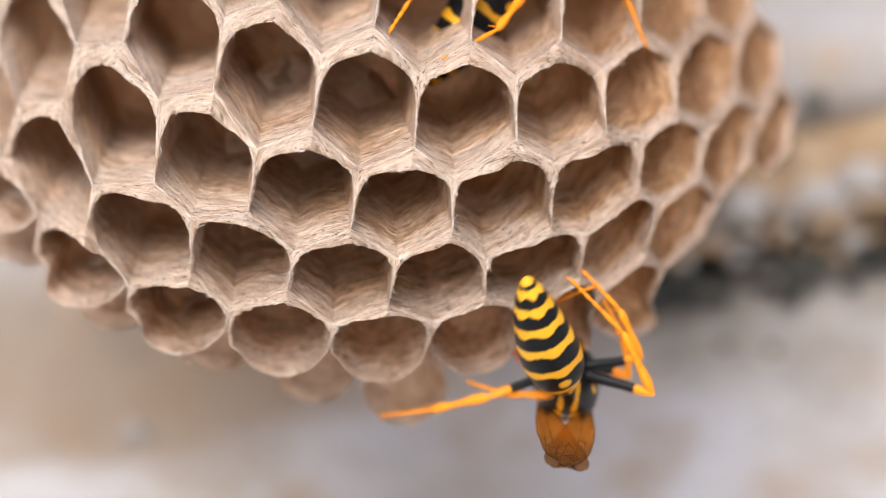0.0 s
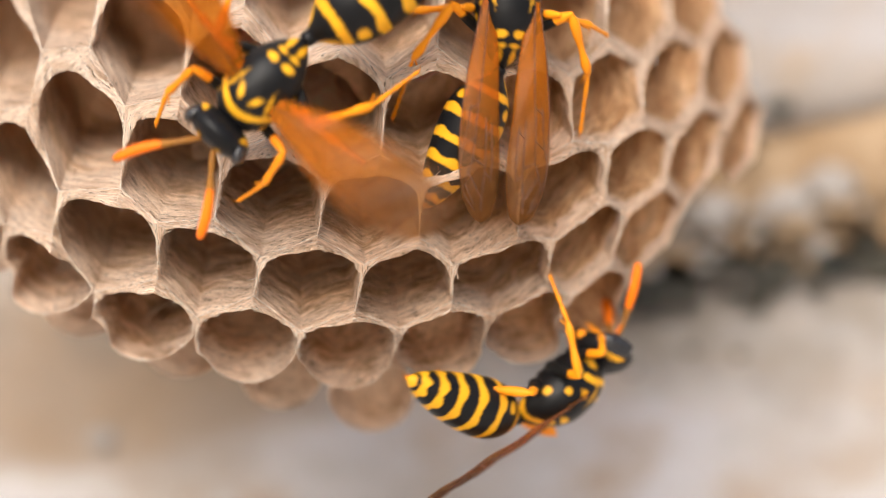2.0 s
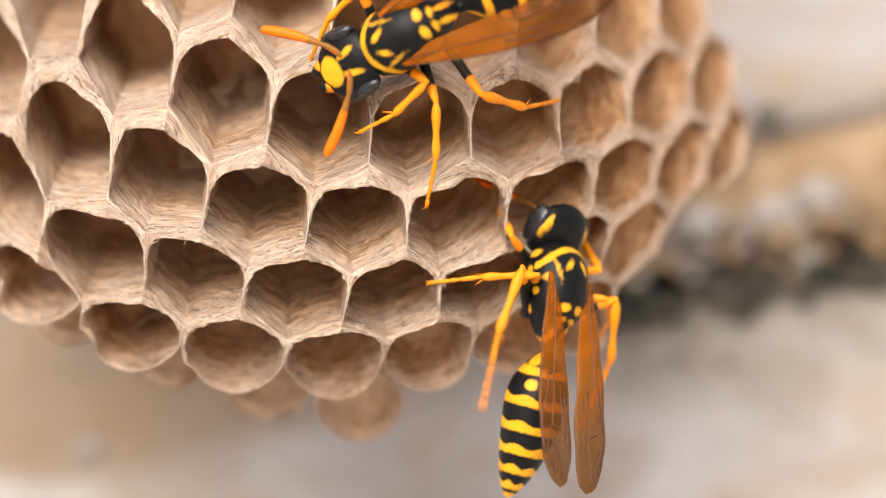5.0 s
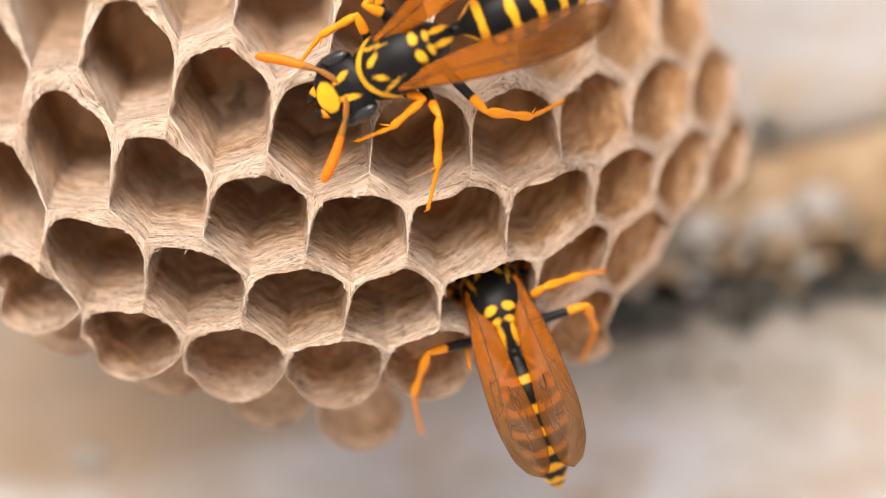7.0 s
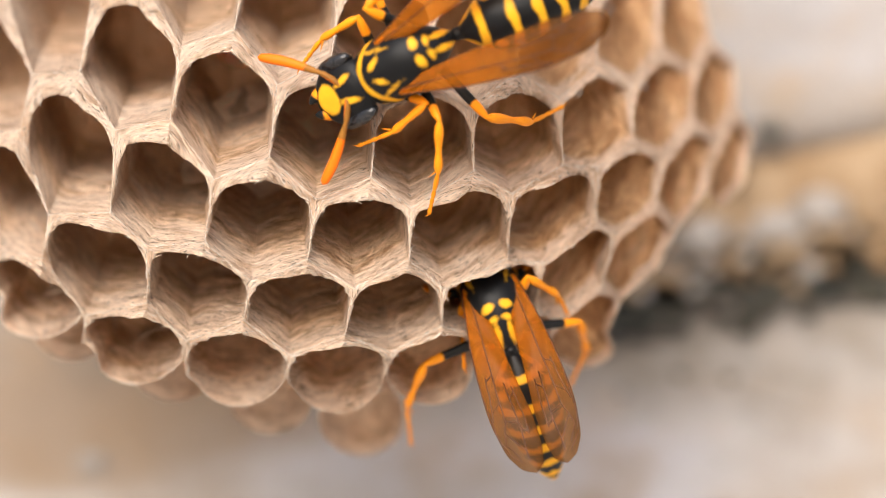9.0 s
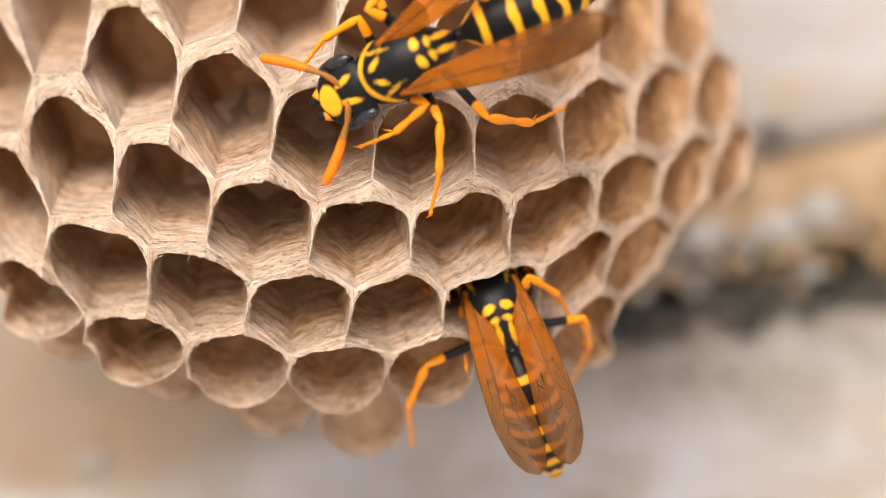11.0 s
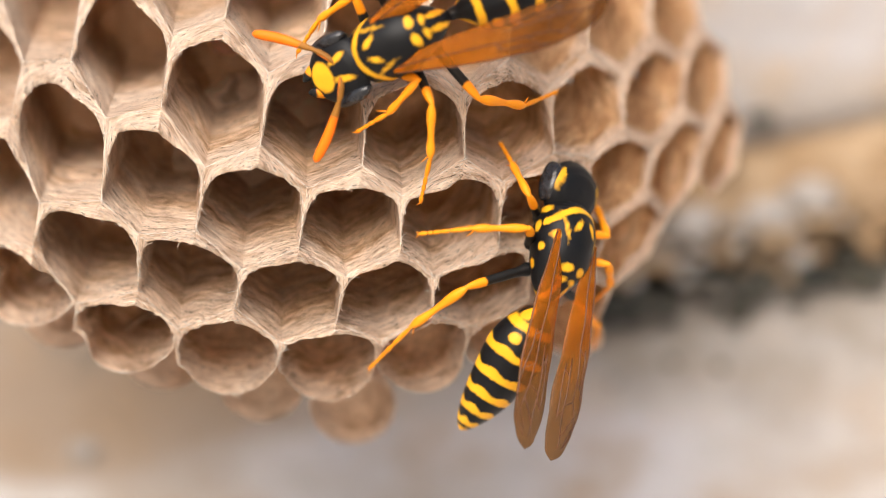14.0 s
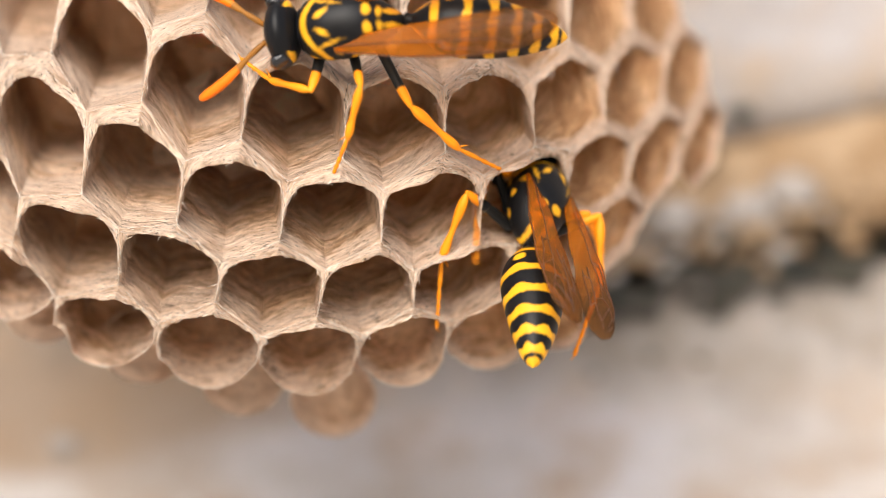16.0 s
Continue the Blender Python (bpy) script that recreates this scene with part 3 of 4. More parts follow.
def gaster_mark(x, y, z, a):
    best = -1.0
    wave = 0.5 + 0.5 * math.cos(a * 6)
    for k, end in enumerate(SEGMENTS):
        broad = (0.26, 0.28, 0.29, 0.27, 0.24, 0.20)[k] + 0.18 * (wave if k else 0.3) + 0.10 * abs(math.sin(a * 0.5))
        best = max(best, min(x - end + 0.02, end + broad - x))
    best = max(best, oval(x, abs(a) * 1.5, -1.98, 1.5, 0.26, 0.36), oval(x, abs(a) * 0.6, -0.75, 0.85, 0.35, 0.3))
    return max(best, -7.3 - x)


def leg_mark(black_to):
    return lambda x, y, z, a: x - black_to


def limb(knots, mark, n=14, m=12):
    return blob(knots, n, m, 1.0, mark)


HIPS = {"front": (1.25, 0.65, -1.15), "middle": (-0.05, 0.75, -1.30), "hind": (-1.25, 0.70, -1.15)}
THIGH = {"front": 2.5, "middle": 2.8, "hind": 3.4}
SHIN = {"front": 2.2, "middle": 2.6, "hind": 3.4}
TOES = {"front": 2.1, "middle": 2.6, "hind": 3.6}
FEET = {"front": (4.6, 2.6, -2.8), "middle": (-0.6, 5.6, -2.8), "hind": (-5.4, 4.6, -2.8)}


def reach(k):
    return math.hypot(SHIN[k] + TOES[k] * 0.94, TOES[k] * 0.34)


def leg_meshes(k):
    """The thigh and the shank (shin and toes) of a leg, each along +x."""
    a, b, c = THIGH[k], SHIN[k], TOES[k]
    thigh = limb([(-0.25, .02, .02, 0), (0.0, 0.30, 0.30, 0), (0.5, 0.25, 0.28, 0), (a * .55, 0.22, 0.25, 0.03), (a - .15, 0.16, 0.17, 0), (a + .08, .10, .10, 0)],
                 leg_mark(a * (0.72 if k != "front" else 0.62)), 22)
    shin = limb([(-.08, .03, .03, 0), (0.1, 0.12, 0.12, 0), (b * .6, 0.15, 0.15, 0), (b - .05, .145, .145, 0), (b + .06, .09, .09, 0)], leg_mark(-5), 16)
    x, z = b, 0.0
    drop = math.atan2(0.34, 0.94)
    for i in range(5):
        s = c * (0.42, 0.19, 0.14, 0.10, 0.15)[i]
        w = (0.115, 0.105, 0.10, 0.095, 0.105)[i]
        toe = limb([(0, .05, .05, 0), (s * .15, w * .75, w * .75, 0), (s * .8, w, w, 0), (s, w * .8, w * .8, 0)], leg_mark(-5), 8, 8)
        bmesh.ops.transform(toe, matrix=Matrix.Translation((x * WM, 0, z * WM)) @ Matrix.Rotation(drop, 4, "Y"), verts=toe.verts)
        join(shin, toe)
        x, z = x + math.cos(drop) * s, z - math.sin(drop) * s
    for side in (-1, 1):
        spur = limb([(0, .05, .05, 0), (.2, .035, .035, 0), (.5, .008, .008, 0)], leg_mark(-5), 6, 6)
        bmesh.ops.transform(spur, matrix=Matrix.Translation((b * WM, side * .1 * WM, -.1 * WM)) @ Matrix.Rotation(0.7, 4, "Y") @ Matrix.Rotation(side * .4, 4, "Z"), verts=spur.verts)
        join(shin, spur)
        claw = limb([(-.05, .04, .04, 0), (.15, .03, .03, -.02), (.3, .006, .006, -.1)], leg_mark(-5), 6, 6)
        bmesh.ops.transform(claw, matrix=Matrix.Translation((x * WM, 0, z * WM)) @ Matrix.Rotation(drop, 4, "Y") @ Matrix.Rotation(side * .5, 4, "Z"), verts=claw.verts)
        join(shin, claw)
    return thigh, shin


def wing_mesh(side, wide):
    """A wing folded lengthwise: a long strap with a round tip, gently arched, hinge at the origin, lying back along -x."""
    shape = grown([(0, 0.25, 0.0), (1.0, 0.42, 0.0), (3.0, 0.70, 0.05), (5.6, 0.90, 0.1), (8.3, 0.95, 0.0), (9.7, 0.70, -0.1), (10.4, 0.28, -0.2), (10.55, 0.02, -0.22)], 44)
    rings = []
    for x, w, c in shape:
        w = max(w, 0.02) * wide
        over, under = [], []
        for k in range(11):
            s = -1 + 2 * k / 10
            z = 0.22 * (1 - s * s) * min(1, w) + 0.05 * math.sin(x * 2.1 + s * 4) * w + 0.06 * x * 0.2
            p = Vector((-x, side * (c + s * w), z))
            over.append(p + Vector((0, 0, 0.012)))
            under.append(p - Vector((0, 0, 0.012)))
        rings.append([p * WM for p in over + under[::-1]])
    return skin(rings)


def wing_point(side, x, s, wide):
    shape = [(0, 0.25, 0.0), (1.0, 0.42, 0.0), (3.0, 0.70, 0.05), (5.6, 0.90, 0.1), (8.3, 0.95, 0.0), (9.7, 0.70, -0.1), (10.4, 0.28, -0.2), (10.55, 0.02, -0.22)]
    w = float(np.interp(x, [k[0] for k in shape], [k[1] for k in shape])) * wide
    c = float(np.interp(x, [k[0] for k in shape], [k[2] for k in shape]))
    z = 0.22 * (1 - s * s) * min(1, w) + 0.05 * math.sin(x * 2.1 + s * 4) * w + 0.06 * x * 0.2
    return Vector((-x, side * (c + s * w), z + 0.02)) * WM


VEINS = (((0.1, 0.9), (3, 0.98), (6, 0.98), (8.2, 0.97), (9.3, 0.9), (10.0, 0.5)), ((5.0, 0.55), (6, 0.62), (7.4, 0.9)),
         ((0.2, 0.0), (2.5, 0.05), (5, 0.15), (7.6, 0.35), (8.8, 0.8)), ((5.6, -0.3), (8.2, -0.25), (9.3, -0.1)),
         ((5.0, 0.15), (5.3, 0.6)), ((6.6, 0.28), (6.9, 0.75)), ((7.6, 0.35), (7.9, -0.25)), ((8.3, 0.55), (9.2, 0.1), (9.4, -0.1)),
         ((5.9, -0.60), (7.4, -0.62), (8.6, -0.55)), ((6.2, -0.60), (6.5, -0.28)), ((8.2, -0.25), (8.5, -0.56)), ((8.8, 0.8), (9.7, 0.45)), ((9.3, -0.1), (10.0, 0.0)))


def build_wasp(label, plump, wide):
    """Returns the wasp and its moving parts by name; plump: the size of its abdomen; wide: how far its wings are unfolded."""
    wasp = tagged(new("paper_wasp"), label, "wasp", "paper wasps on the comb")
    parts = {}
    part("thorax", blob([(-2.85, .10, .10, -.38), (-2.72, .26, .26, -.38), (-2.45, .52, .54, -.32), (-2.0, .88, .88, -.18), (-1.3, 1.28, 1.22, 0), (0.2, 1.56, 1.46, .05), (1.2, 1.44, 1.34, 0),
                         (1.85, 1.05, 1.0, -.1), (2.15, .45, .45, -.15), (2.2, .05, .05, -.15)], 64, 64, 1.05, thorax_mark), SKIN, wasp, "black thorax with yellow spots")
    head = part("head", blob([(-.72, .05, .05, 0), (-.66, .6, .5, 0), (-.48, 1.18, .98, 0), (-.15, 1.52, 1.36, 0), (.18, 1.60, 1.50, 0), (.48, 1.42, 1.42, -.06), (.74, .98, 1.14, -.14), (.90, .45, .60, -.24), (.95, .05, .05, -.26)],
                             56, 64, 1.08, head_mark), SKIN, wasp, "black head with a yellow face")
    parts["head"] = head
    for side in (1, -1):
        eye = blob([(-.62, .03, .05, 0), (-.45, .25, .6, 0), (0, .36, .98, 0), (.4, .28, .75, 0), (.6, .03, .05, 0)], 20, 24)
        bmesh.ops.transform(eye, matrix=Matrix.Translation(Vector((0.22, side * 1.33, 0.08)) * WM) @ Matrix.Rotation(side * 0.35, 4, "Z"), verts=eye.verts)
        part("eye", eye, EYE_SKIN, head, "glossy dark eye")
        jaw = blob([(-.1, .25, .3, 0), (.25, .28, .3, 0), (.6, .2, .24, 0), (.85, .05, .08, 0)], 14, 14, 1.0, lambda x, y, z, a: 0.45 - x)
        bmesh.ops.transform(jaw, matrix=Matrix.Translation(Vector((0.35, side * 0.62, -1.15)) * WM) @ Matrix.Rotation(-side * 0.7, 4, "Z") @ Matrix.Rotation(0.9, 4, "Y"), verts=jaw.verts)
        part("jaw", jaw, LEG, head, "orange jaw")
        line = [Vector((p[0], side * p[1], p[2])) * WM for p in
                ((-.15, 0, -.1), (.1, .0, .02), (.5, .03, .14), (.95, .06, .20), (1.15, .07, .20), (1.5, .10, .17), (2.0, .15, .12), (2.6, .17, .07), (3.2, .14, .0), (3.75, .06, -.08), (4.1, .0, -.14), (4.22, -.02, -.17))]
        feeler = skin(tube(line, [m * WM for m in (.09, .12, .15, .14, .10, .15, .195, .235, .25, .24, .18, .05)], 14))
        layer = feeler.verts.layers.float.new("mark")
        for v in feeler.verts:
            x = v.co.x / WM
            v[layer] = max(x - 1.9, min(x - 0.15, 1.02 - x, 0.1 - v.co.z / WM))
        parts["feeler_left" if side == 1 else "feeler_right"] = part("feeler", feeler, FEELER, head, "orange feeler, dark at its elbow")
    rear = blob([(0.1, .05, .05, 0), (0.0, .22, .22, 0), (-.35, .32, .32, 0), (-.9, .78, .78, .02), (-1.6, 1.25, 1.22, .02), (-2.6, 1.50, 1.46, 0), (-3.5, 1.47, 1.42, 0),
                                   (-4.6, 1.30, 1.26, -.05), (-5.7, 1.04, 1.02, -.15), (-6.5, .76, .75, -.26), (-7.15, .44, .44, -.36), (-7.5, .16, .16, -.42), (-7.6, .03, .03, -.45)], 110, 72, 1.0, gaster_mark)
    bmesh.ops.scale(rear, vec=(plump, plump, plump), verts=rear.verts)
    gaster = part("abdomen", rear, SKIN, wasp, "black abdomen with wavy yellow bands")
    parts["gaster"] = gaster
    for side, word in ((1, "left"), (-1, "right")):
        wing = part("wing", wing_mesh(side, wide), WING, wasp, "folded amber see-through wing" if wide < 1.5 else "unfolded amber see-through wing")
        parts["wing_" + word] = wing
        for v in VEINS:
            line = []
            for (x0, s0), (x1, s1) in zip(v, v[1:]):
                line += [wing_point(side, x0 + (x1 - x0) * q / 4, s0 + (s1 - s0) * q / 4, wide) for q in range(4)]
            line.append(wing_point(side, *v[-1], wide))
            part("vein", skin(tube(line, [(0.030 if v[0][0] < 1 else 0.032) * WM] * len(line), 5)), VEIN, wing)
        for k in HIPS:
            thigh, shank = leg_meshes(k)
            leg = part("leg", thigh, LEG, wasp, "black and orange leg")
            parts[f"{k}_{word}"] = leg
            parts[f"{k}_{word}_shank"] = part("shank", shank, LEG, leg, "orange shank with thin toes")
    return wasp, parts


class Wasp:
    """A wasp with the rows by which it and its parts move."""

    def __init__(self, label, plump=1.0, wide=1.0):
        self.ob, self.parts = build_wasp(label, plump, wide)
        self.rows = {k: [] for k in self.parts}
        self.body = []

    def key(self, t, place, heading, tilt, roll, head=(0, 0), gaster=(0, 0), wings=(0, 4, 0, 4), feet=None, feelers=(34, 2)):
        """place: u, v and height over the comb in mm; heading: degrees anticlockwise from the right; tilt: nose away from the view; roll about
        the body, 0 with the back to the view. head, gaster: turn to its left, bend down. wings: spread and lift, left then right. feelers: spread and droop.
        feet: places of feet on the comb, (u, v, height)."""
        u, v, lift = place
        ha, ti = radians(heading), radians(tilt)
        f = Vector((math.cos(ha) * math.cos(ti), math.sin(ti), math.sin(ha) * math.cos(ti)))
        up = Vector((0, -1, 0))
        up = (up - f * up.dot(f)).normalized()
        up = Matrix.Rotation(radians(roll), 3, f) @ up
        left = up.cross(f)
        turn = Matrix((f, left, up)).transposed()
        m = Matrix.Translation(spot(u, v, min(dome(u, v), 12 * MM) - lift * MM)) @ turn.to_4x4()
        self.body.append((t, m))
        yaw, bend = head
        self.rows["head"].append((t, pose(2.75 * WM, 0, 0.0, 0, bend, yaw)))
        yaw, bend = gaster
        self.rows["gaster"].append((t, pose(-2.75 * WM, 0, -0.35 * WM, 0, -bend, yaw)))
        for word, side, (spread, rise) in (("left", 1, wings[:2]), ("right", -1, wings[2:])):
            self.rows["feeler_" + word].append((t, pose(0.78 * WM, side * 0.32 * WM, 0.22 * WM, 0, feelers[1], side * feelers[0])))
            self.rows["wing_" + word].append((t, pose(0.35 * WM, side * 1.12 * WM, 0.95 * WM, 0, rise, -side * spread)))
            for k in HIPS:
                x, y, z = HIPS[k]
                hip = Vector((x, side * y, z)) * WM
                name = f"{k}_{word}"
                if feet and name in feet:
                    fu, fv, fl = feet[name]
                    foot = m.inverted() @ spot(fu, fv, dome(fu, fv) - fl * MM)
                else:
                    x, y, z = FEET[k]
                    foot = Vector((x, side * y, z)) * WM
                self.step(t, name, k, side, hip, foot)

    def step(self, t, name, k, side, hip, foot):
        """Bends a leg so that its foot comes to the place."""
        a, b = THIGH[k] * WM, reach(k) * WM
        way = foot - hip
        far = min(max(way.length, abs(a - b) * 1.1), (a + b) * 0.985)
        way = way.normalized()
        pole = Vector((0.35 if k == "front" else -0.15, side * 1.5, 0.75))
        pole = (pole - way * pole.dot(way)).normalized()
        c = (a * a + far * far - b * b) / (2 * a * far)
        s = math.sqrt(max(0, 1 - c * c))
        knee = hip + (way * c + pole * s) * a
        first = (knee - hip).normalized()
        second = (hip + way * far - knee).normalized()

        def frame_of(x_axis, out):
            z_axis = (out - x_axis * out.dot(x_axis)).normalized()
            return Matrix((x_axis, z_axis.cross(x_axis), z_axis)).transposed()
        r1 = frame_of(first, pole)
        r2 = frame_of(second, pole) @ Matrix.Rotation(-math.atan2(TOES[k] * 0.34, SHIN[k] + TOES[k] * 0.94), 3, "Y")
        leg = Matrix.Translation(hip) @ r1.to_4x4()
        self.rows[name].append((t, leg))
        self.rows[name + "_shank"].append((t, Matrix.Translation((THIGH[k] * WM, 0, 0)) @ (r1.inverted() @ r2).to_4x4()))

    def buzz(self, first, last, swing):
        """The wings beat between two times; the pose between two keys is the nearest key's."""
        for word, side in (("left", 1), ("right", -1)):
            rows = self.rows["wing_" + word]
            calm = [r for r in rows if not first <= r[0] <= last]
            beat = []
            for k in range(int((last - first) * 10) + 1):
                t = first + k / 10 + 1 / 30
                m = min(rows, key=lambda r: abs(r[0] - t))[1]
                beat.append((t, m @ pose(0, 0, 0, side * swing * 0.4 * (-1) ** k, swing * (-1) ** k * 0.7, -side * swing * 0.5 * (-1) ** k)))
            self.rows["wing_" + word] = sorted(calm + beat, key=lambda r: r[0])

    def go(self):
        walk(self.ob, self.body)
        for k, rows in self.rows.items():
            walk(self.parts[k], rows)


low_wasp = Wasp("black and yellow paper wasp searching cells at the comb's edge")
high_wasp = Wasp("black and yellow paper wasp standing guard over open cells")
third_wasp = Wasp("black and yellow paper wasp with spread wings crossing the comb", 1.2, 1.9)

def motions():
    low_wasp.key(0, (1004, 690, 4), 82, 79, 180, wings=(-8, 1, -8, 1), feet={'front_right': (1055, 506, 1), 'hind_left': (1011, 496, 1), 'middle_left': (1033, 481, 0.1), 'front_left': (1067, 532, 0.1), 'hind_right': (676, 736, 0.1), 'middle_right': (829, 676, 0.1)}, gaster=(43, 51))
    low_wasp.key(0.3, (1060, 685, 4), 72, 70, 150, wings=(-7, -4, -7, -4), feet={'front_right': (1093, 500, 1), 'hind_left': (1049, 490, 1), 'middle_left': (1029, 480, 0.1), 'front_left': (1063, 551, 0.1), 'hind_right': (756, 645, 0.1)}, gaster=(48, 49))
    low_wasp.key(0.6, (1071, 670, 4), 57, 65, 135, wings=(-7, -4, -7, -4), feet={'front_right': (1102, 498, 1), 'hind_left': (1058, 488, 1), 'middle_left': (1033, 477, 0.1), 'front_left': (1080, 515, 0.1), 'hind_right': (765, 648, 0.1)}, gaster=(25, 38))
    low_wasp.key(1, (1080, 663, 4), 58, 66, 125, wings=(-7, -4, -7, -4), feet={'front_right': (1104, 497, 1), 'hind_left': (1060, 487, 1), 'middle_left': (1031, 472, 0.1), 'front_left': (1125, 455, 0.1), 'hind_right': (767, 651, 0.1)}, gaster=(15, 33))
    low_wasp.key(1.5, (1078, 666, 4), 56, 64, 115, wings=(-7, -4, -7, -4), feet={'front_right': (1109, 497, 1), 'hind_left': (1065, 486, 1), 'middle_left': (1027, 471, 0.1), 'front_left': (1078, 471, 0.1), 'hind_right': (768, 650, 0.1)}, gaster=(13, 36))
    low_wasp.key(1.8, (1070, 675, 4), 43, 30, 92, wings=(-3, -9, -3, -9), head=(0, 20), feet={'hind_right': (834, 658, -1), 'middle_left': (1037, 479, 0.1), 'front_left': (1047, 496, 0.1), 'hind_left': (775, 658, 0.1)}, gaster=(-22, 41))
    low_wasp.key(2, (1057, 680, 4), 40, 23, 85, wings=(-3, -9, -3, -9), head=(0, 30), feet={'hind_right': (836, 649, -1), 'middle_left': (1032, 478, 0.1), 'front_left': (1100, 564, 1), 'hind_left': (777, 657, 0.1)}, gaster=(-40, 37))
    low_wasp.key(2.2, (1062, 687, 4.6), 32, 0, 70, wings=(-3, -9, -3, -9), head=(0, 35), feet={'front_left': (1075, 559, 1), 'front_right': (1082, 546, 1), 'middle_left': (1026, 486, 0.1), 'hind_left': (844, 554, 0.1)}, gaster=(-38, 29))
    low_wasp.key(2.5, (1085, 668, 4.6), 32, 0, 64, wings=(-3, -9, -3, -9), head=(0, 38), feet={'front_left': (1079, 558, 1), 'front_right': (1086, 544, 1), 'middle_left': (1004, 490, 0.1), 'hind_left': (808, 578, 0.1)}, gaster=(-16, 30))
    low_wasp.key(2.8, (1087, 624, 4.6), 43, 0, 64, wings=(-3, -9, -3, -9), head=(0, 50), feet={'front_left': (1081, 557, 1), 'front_right': (1088, 543, 1), 'middle_left': (1015, 492, 0.1), 'hind_left': (768, 602, 0.1)}, gaster=(-20, 20))
    low_wasp.key(3.1, (1107, 581, 4.3), 64, 10, 68, wings=(-3, -9, -3, -9), head=(0, 80), feet={'front_left': (1081, 431, 1), 'front_right': (1094, 419, 1), 'middle_left': (958, 550, 0.1), 'hind_left': (771, 610, 0.1)}, gaster=(-34, 25))
    low_wasp.key(3.5, (1119, 515, 3.7), 77, 20, 68, wings=(-3, -9, -3, -9), head=(0, 112), feet={'front_left': (1085, 429, 1), 'front_right': (1098, 417, 1), 'middle_left': (902, 497, 0.1), 'hind_left': (775, 611, 0.1)}, gaster=(-17, 34))
    low_wasp.key(4, (1120, 474, 3.5), 78, 24, 56, wings=(-3, 3, -3, 3), head=(0, 112), feet={'front_left': (1088, 427, 1), 'front_right': (1101, 415, 1), 'middle_left': (945, 438, 0.1), 'hind_left': (774, 622, 0.1)}, gaster=(-11, 18))
    low_wasp.key(4.2, (1121, 479, 3.5), 77, 24, 56, wings=(-3, 3, -3, 3), head=(0, 112), feet={'front_left': (1088, 425, 1), 'front_right': (1102, 413, 1), 'middle_left': (957, 430, 0.1), 'hind_left': (779, 621, 0.1)}, gaster=(-4, 26))
    low_wasp.key(5.2, (1044, 483, 2.5), 90, 16, 32, gaster=(5, 20), head=(0, 40))
    low_wasp.key(6.3, (979, 539, 0.8), 106, 27, 0, gaster=(0, 48), wings=(-0.8, -6, -0.8, -6), head=(0, 72), feet={'hind_left': (833, 713, 0.1), 'middle_left': (902, 619, 0.1), 'hind_right': (1106, 602, 0.1), 'middle_right': (1140, 449, 0.1)})
    low_wasp.key(6.6, (975, 506, -0.6), 110, 33, 0, gaster=(0, 48), wings=(-0.8, -6, -0.8, -6), head=(0, 72), feet={'hind_left': (820, 711, 0.1), 'middle_left': (910, 608, 0.1), 'hind_right': (1088, 591, 0.1), 'middle_right': (1139, 438, 0.1)})
    low_wasp.key(7, (956, 485, -1.7), 109, 34, 0, gaster=(0, 48), wings=(-0.8, -6, -0.8, -6), head=(0, 72), feet={'hind_left': (825, 720, 0.1), 'middle_left': (915, 590, 0.1), 'hind_right': (1110, 595, 0.1), 'middle_right': (1150, 435, 0.1)})
    low_wasp.key(7.5, (951, 461, -1.4), 108, 35, 0, gaster=(5, 58), wings=(-0.8, -6, -0.8, -6), head=(0, 100), feelers=(8, 50), feet={'hind_left': (810, 722, 0.1), 'middle_left': (898, 577, 0.1), 'hind_right': (1120, 586, 0.1), 'middle_right': (1086, 496, 0.1)})
    low_wasp.key(8.2, (950, 457, -1.4), 106, 38, 0, gaster=(4, 58), wings=(-0.8, -6, -0.8, -6), head=(0, 100), feelers=(8, 50), feet={'hind_left': (809, 724, 0.1), 'middle_left': (897, 575, 0.1), 'hind_right': (1093, 617, 0.1), 'middle_right': (1081, 515, 0.1)})
    low_wasp.key(9, (949, 476, -1.4), 108, 37, 0, gaster=(3, 58), wings=(-0.8, -6, -0.8, -6), head=(0, 100), feelers=(8, 50), feet={'hind_left': (804, 732, 0.1), 'middle_left': (901, 592, 0.1), 'hind_right': (1086, 627, 0.1), 'middle_right': (1086, 512, 0.1)})
    low_wasp.key(10.2, (948, 470, -1.4), 108, 36, 0, gaster=(3, 58), wings=(-0.8, -6, -0.8, -6), head=(0, 100), feelers=(8, 50), feet={'hind_left': (803, 730, 0.1), 'middle_left': (900, 590, 0.1), 'hind_right': (1087, 620, 0.1), 'middle_right': (1085, 510, 0.1)})
    low_wasp.key(11.5, (949, 478, -1.4), 109, 36, 0, gaster=(3, 58), wings=(-0.8, -6, -0.8, -6), head=(0, 100), feelers=(8, 50), feet={'hind_left': (804, 731, 0.1), 'middle_left': (902, 591, 0.1), 'hind_right': (1086, 621, 0.1), 'middle_right': (1086, 511, 0.1)})
    low_wasp.key(12, (957, 493, -1.5), 108, 36, 0, gaster=(0, 48), wings=(-0.8, -6, -0.8, -6), head=(0, 72), feet={'hind_left': (806, 738, 0.1), 'middle_left': (906, 598, 0.1), 'hind_right': (1106, 638, 0.1), 'middle_right': (1091, 513, 0.1)})
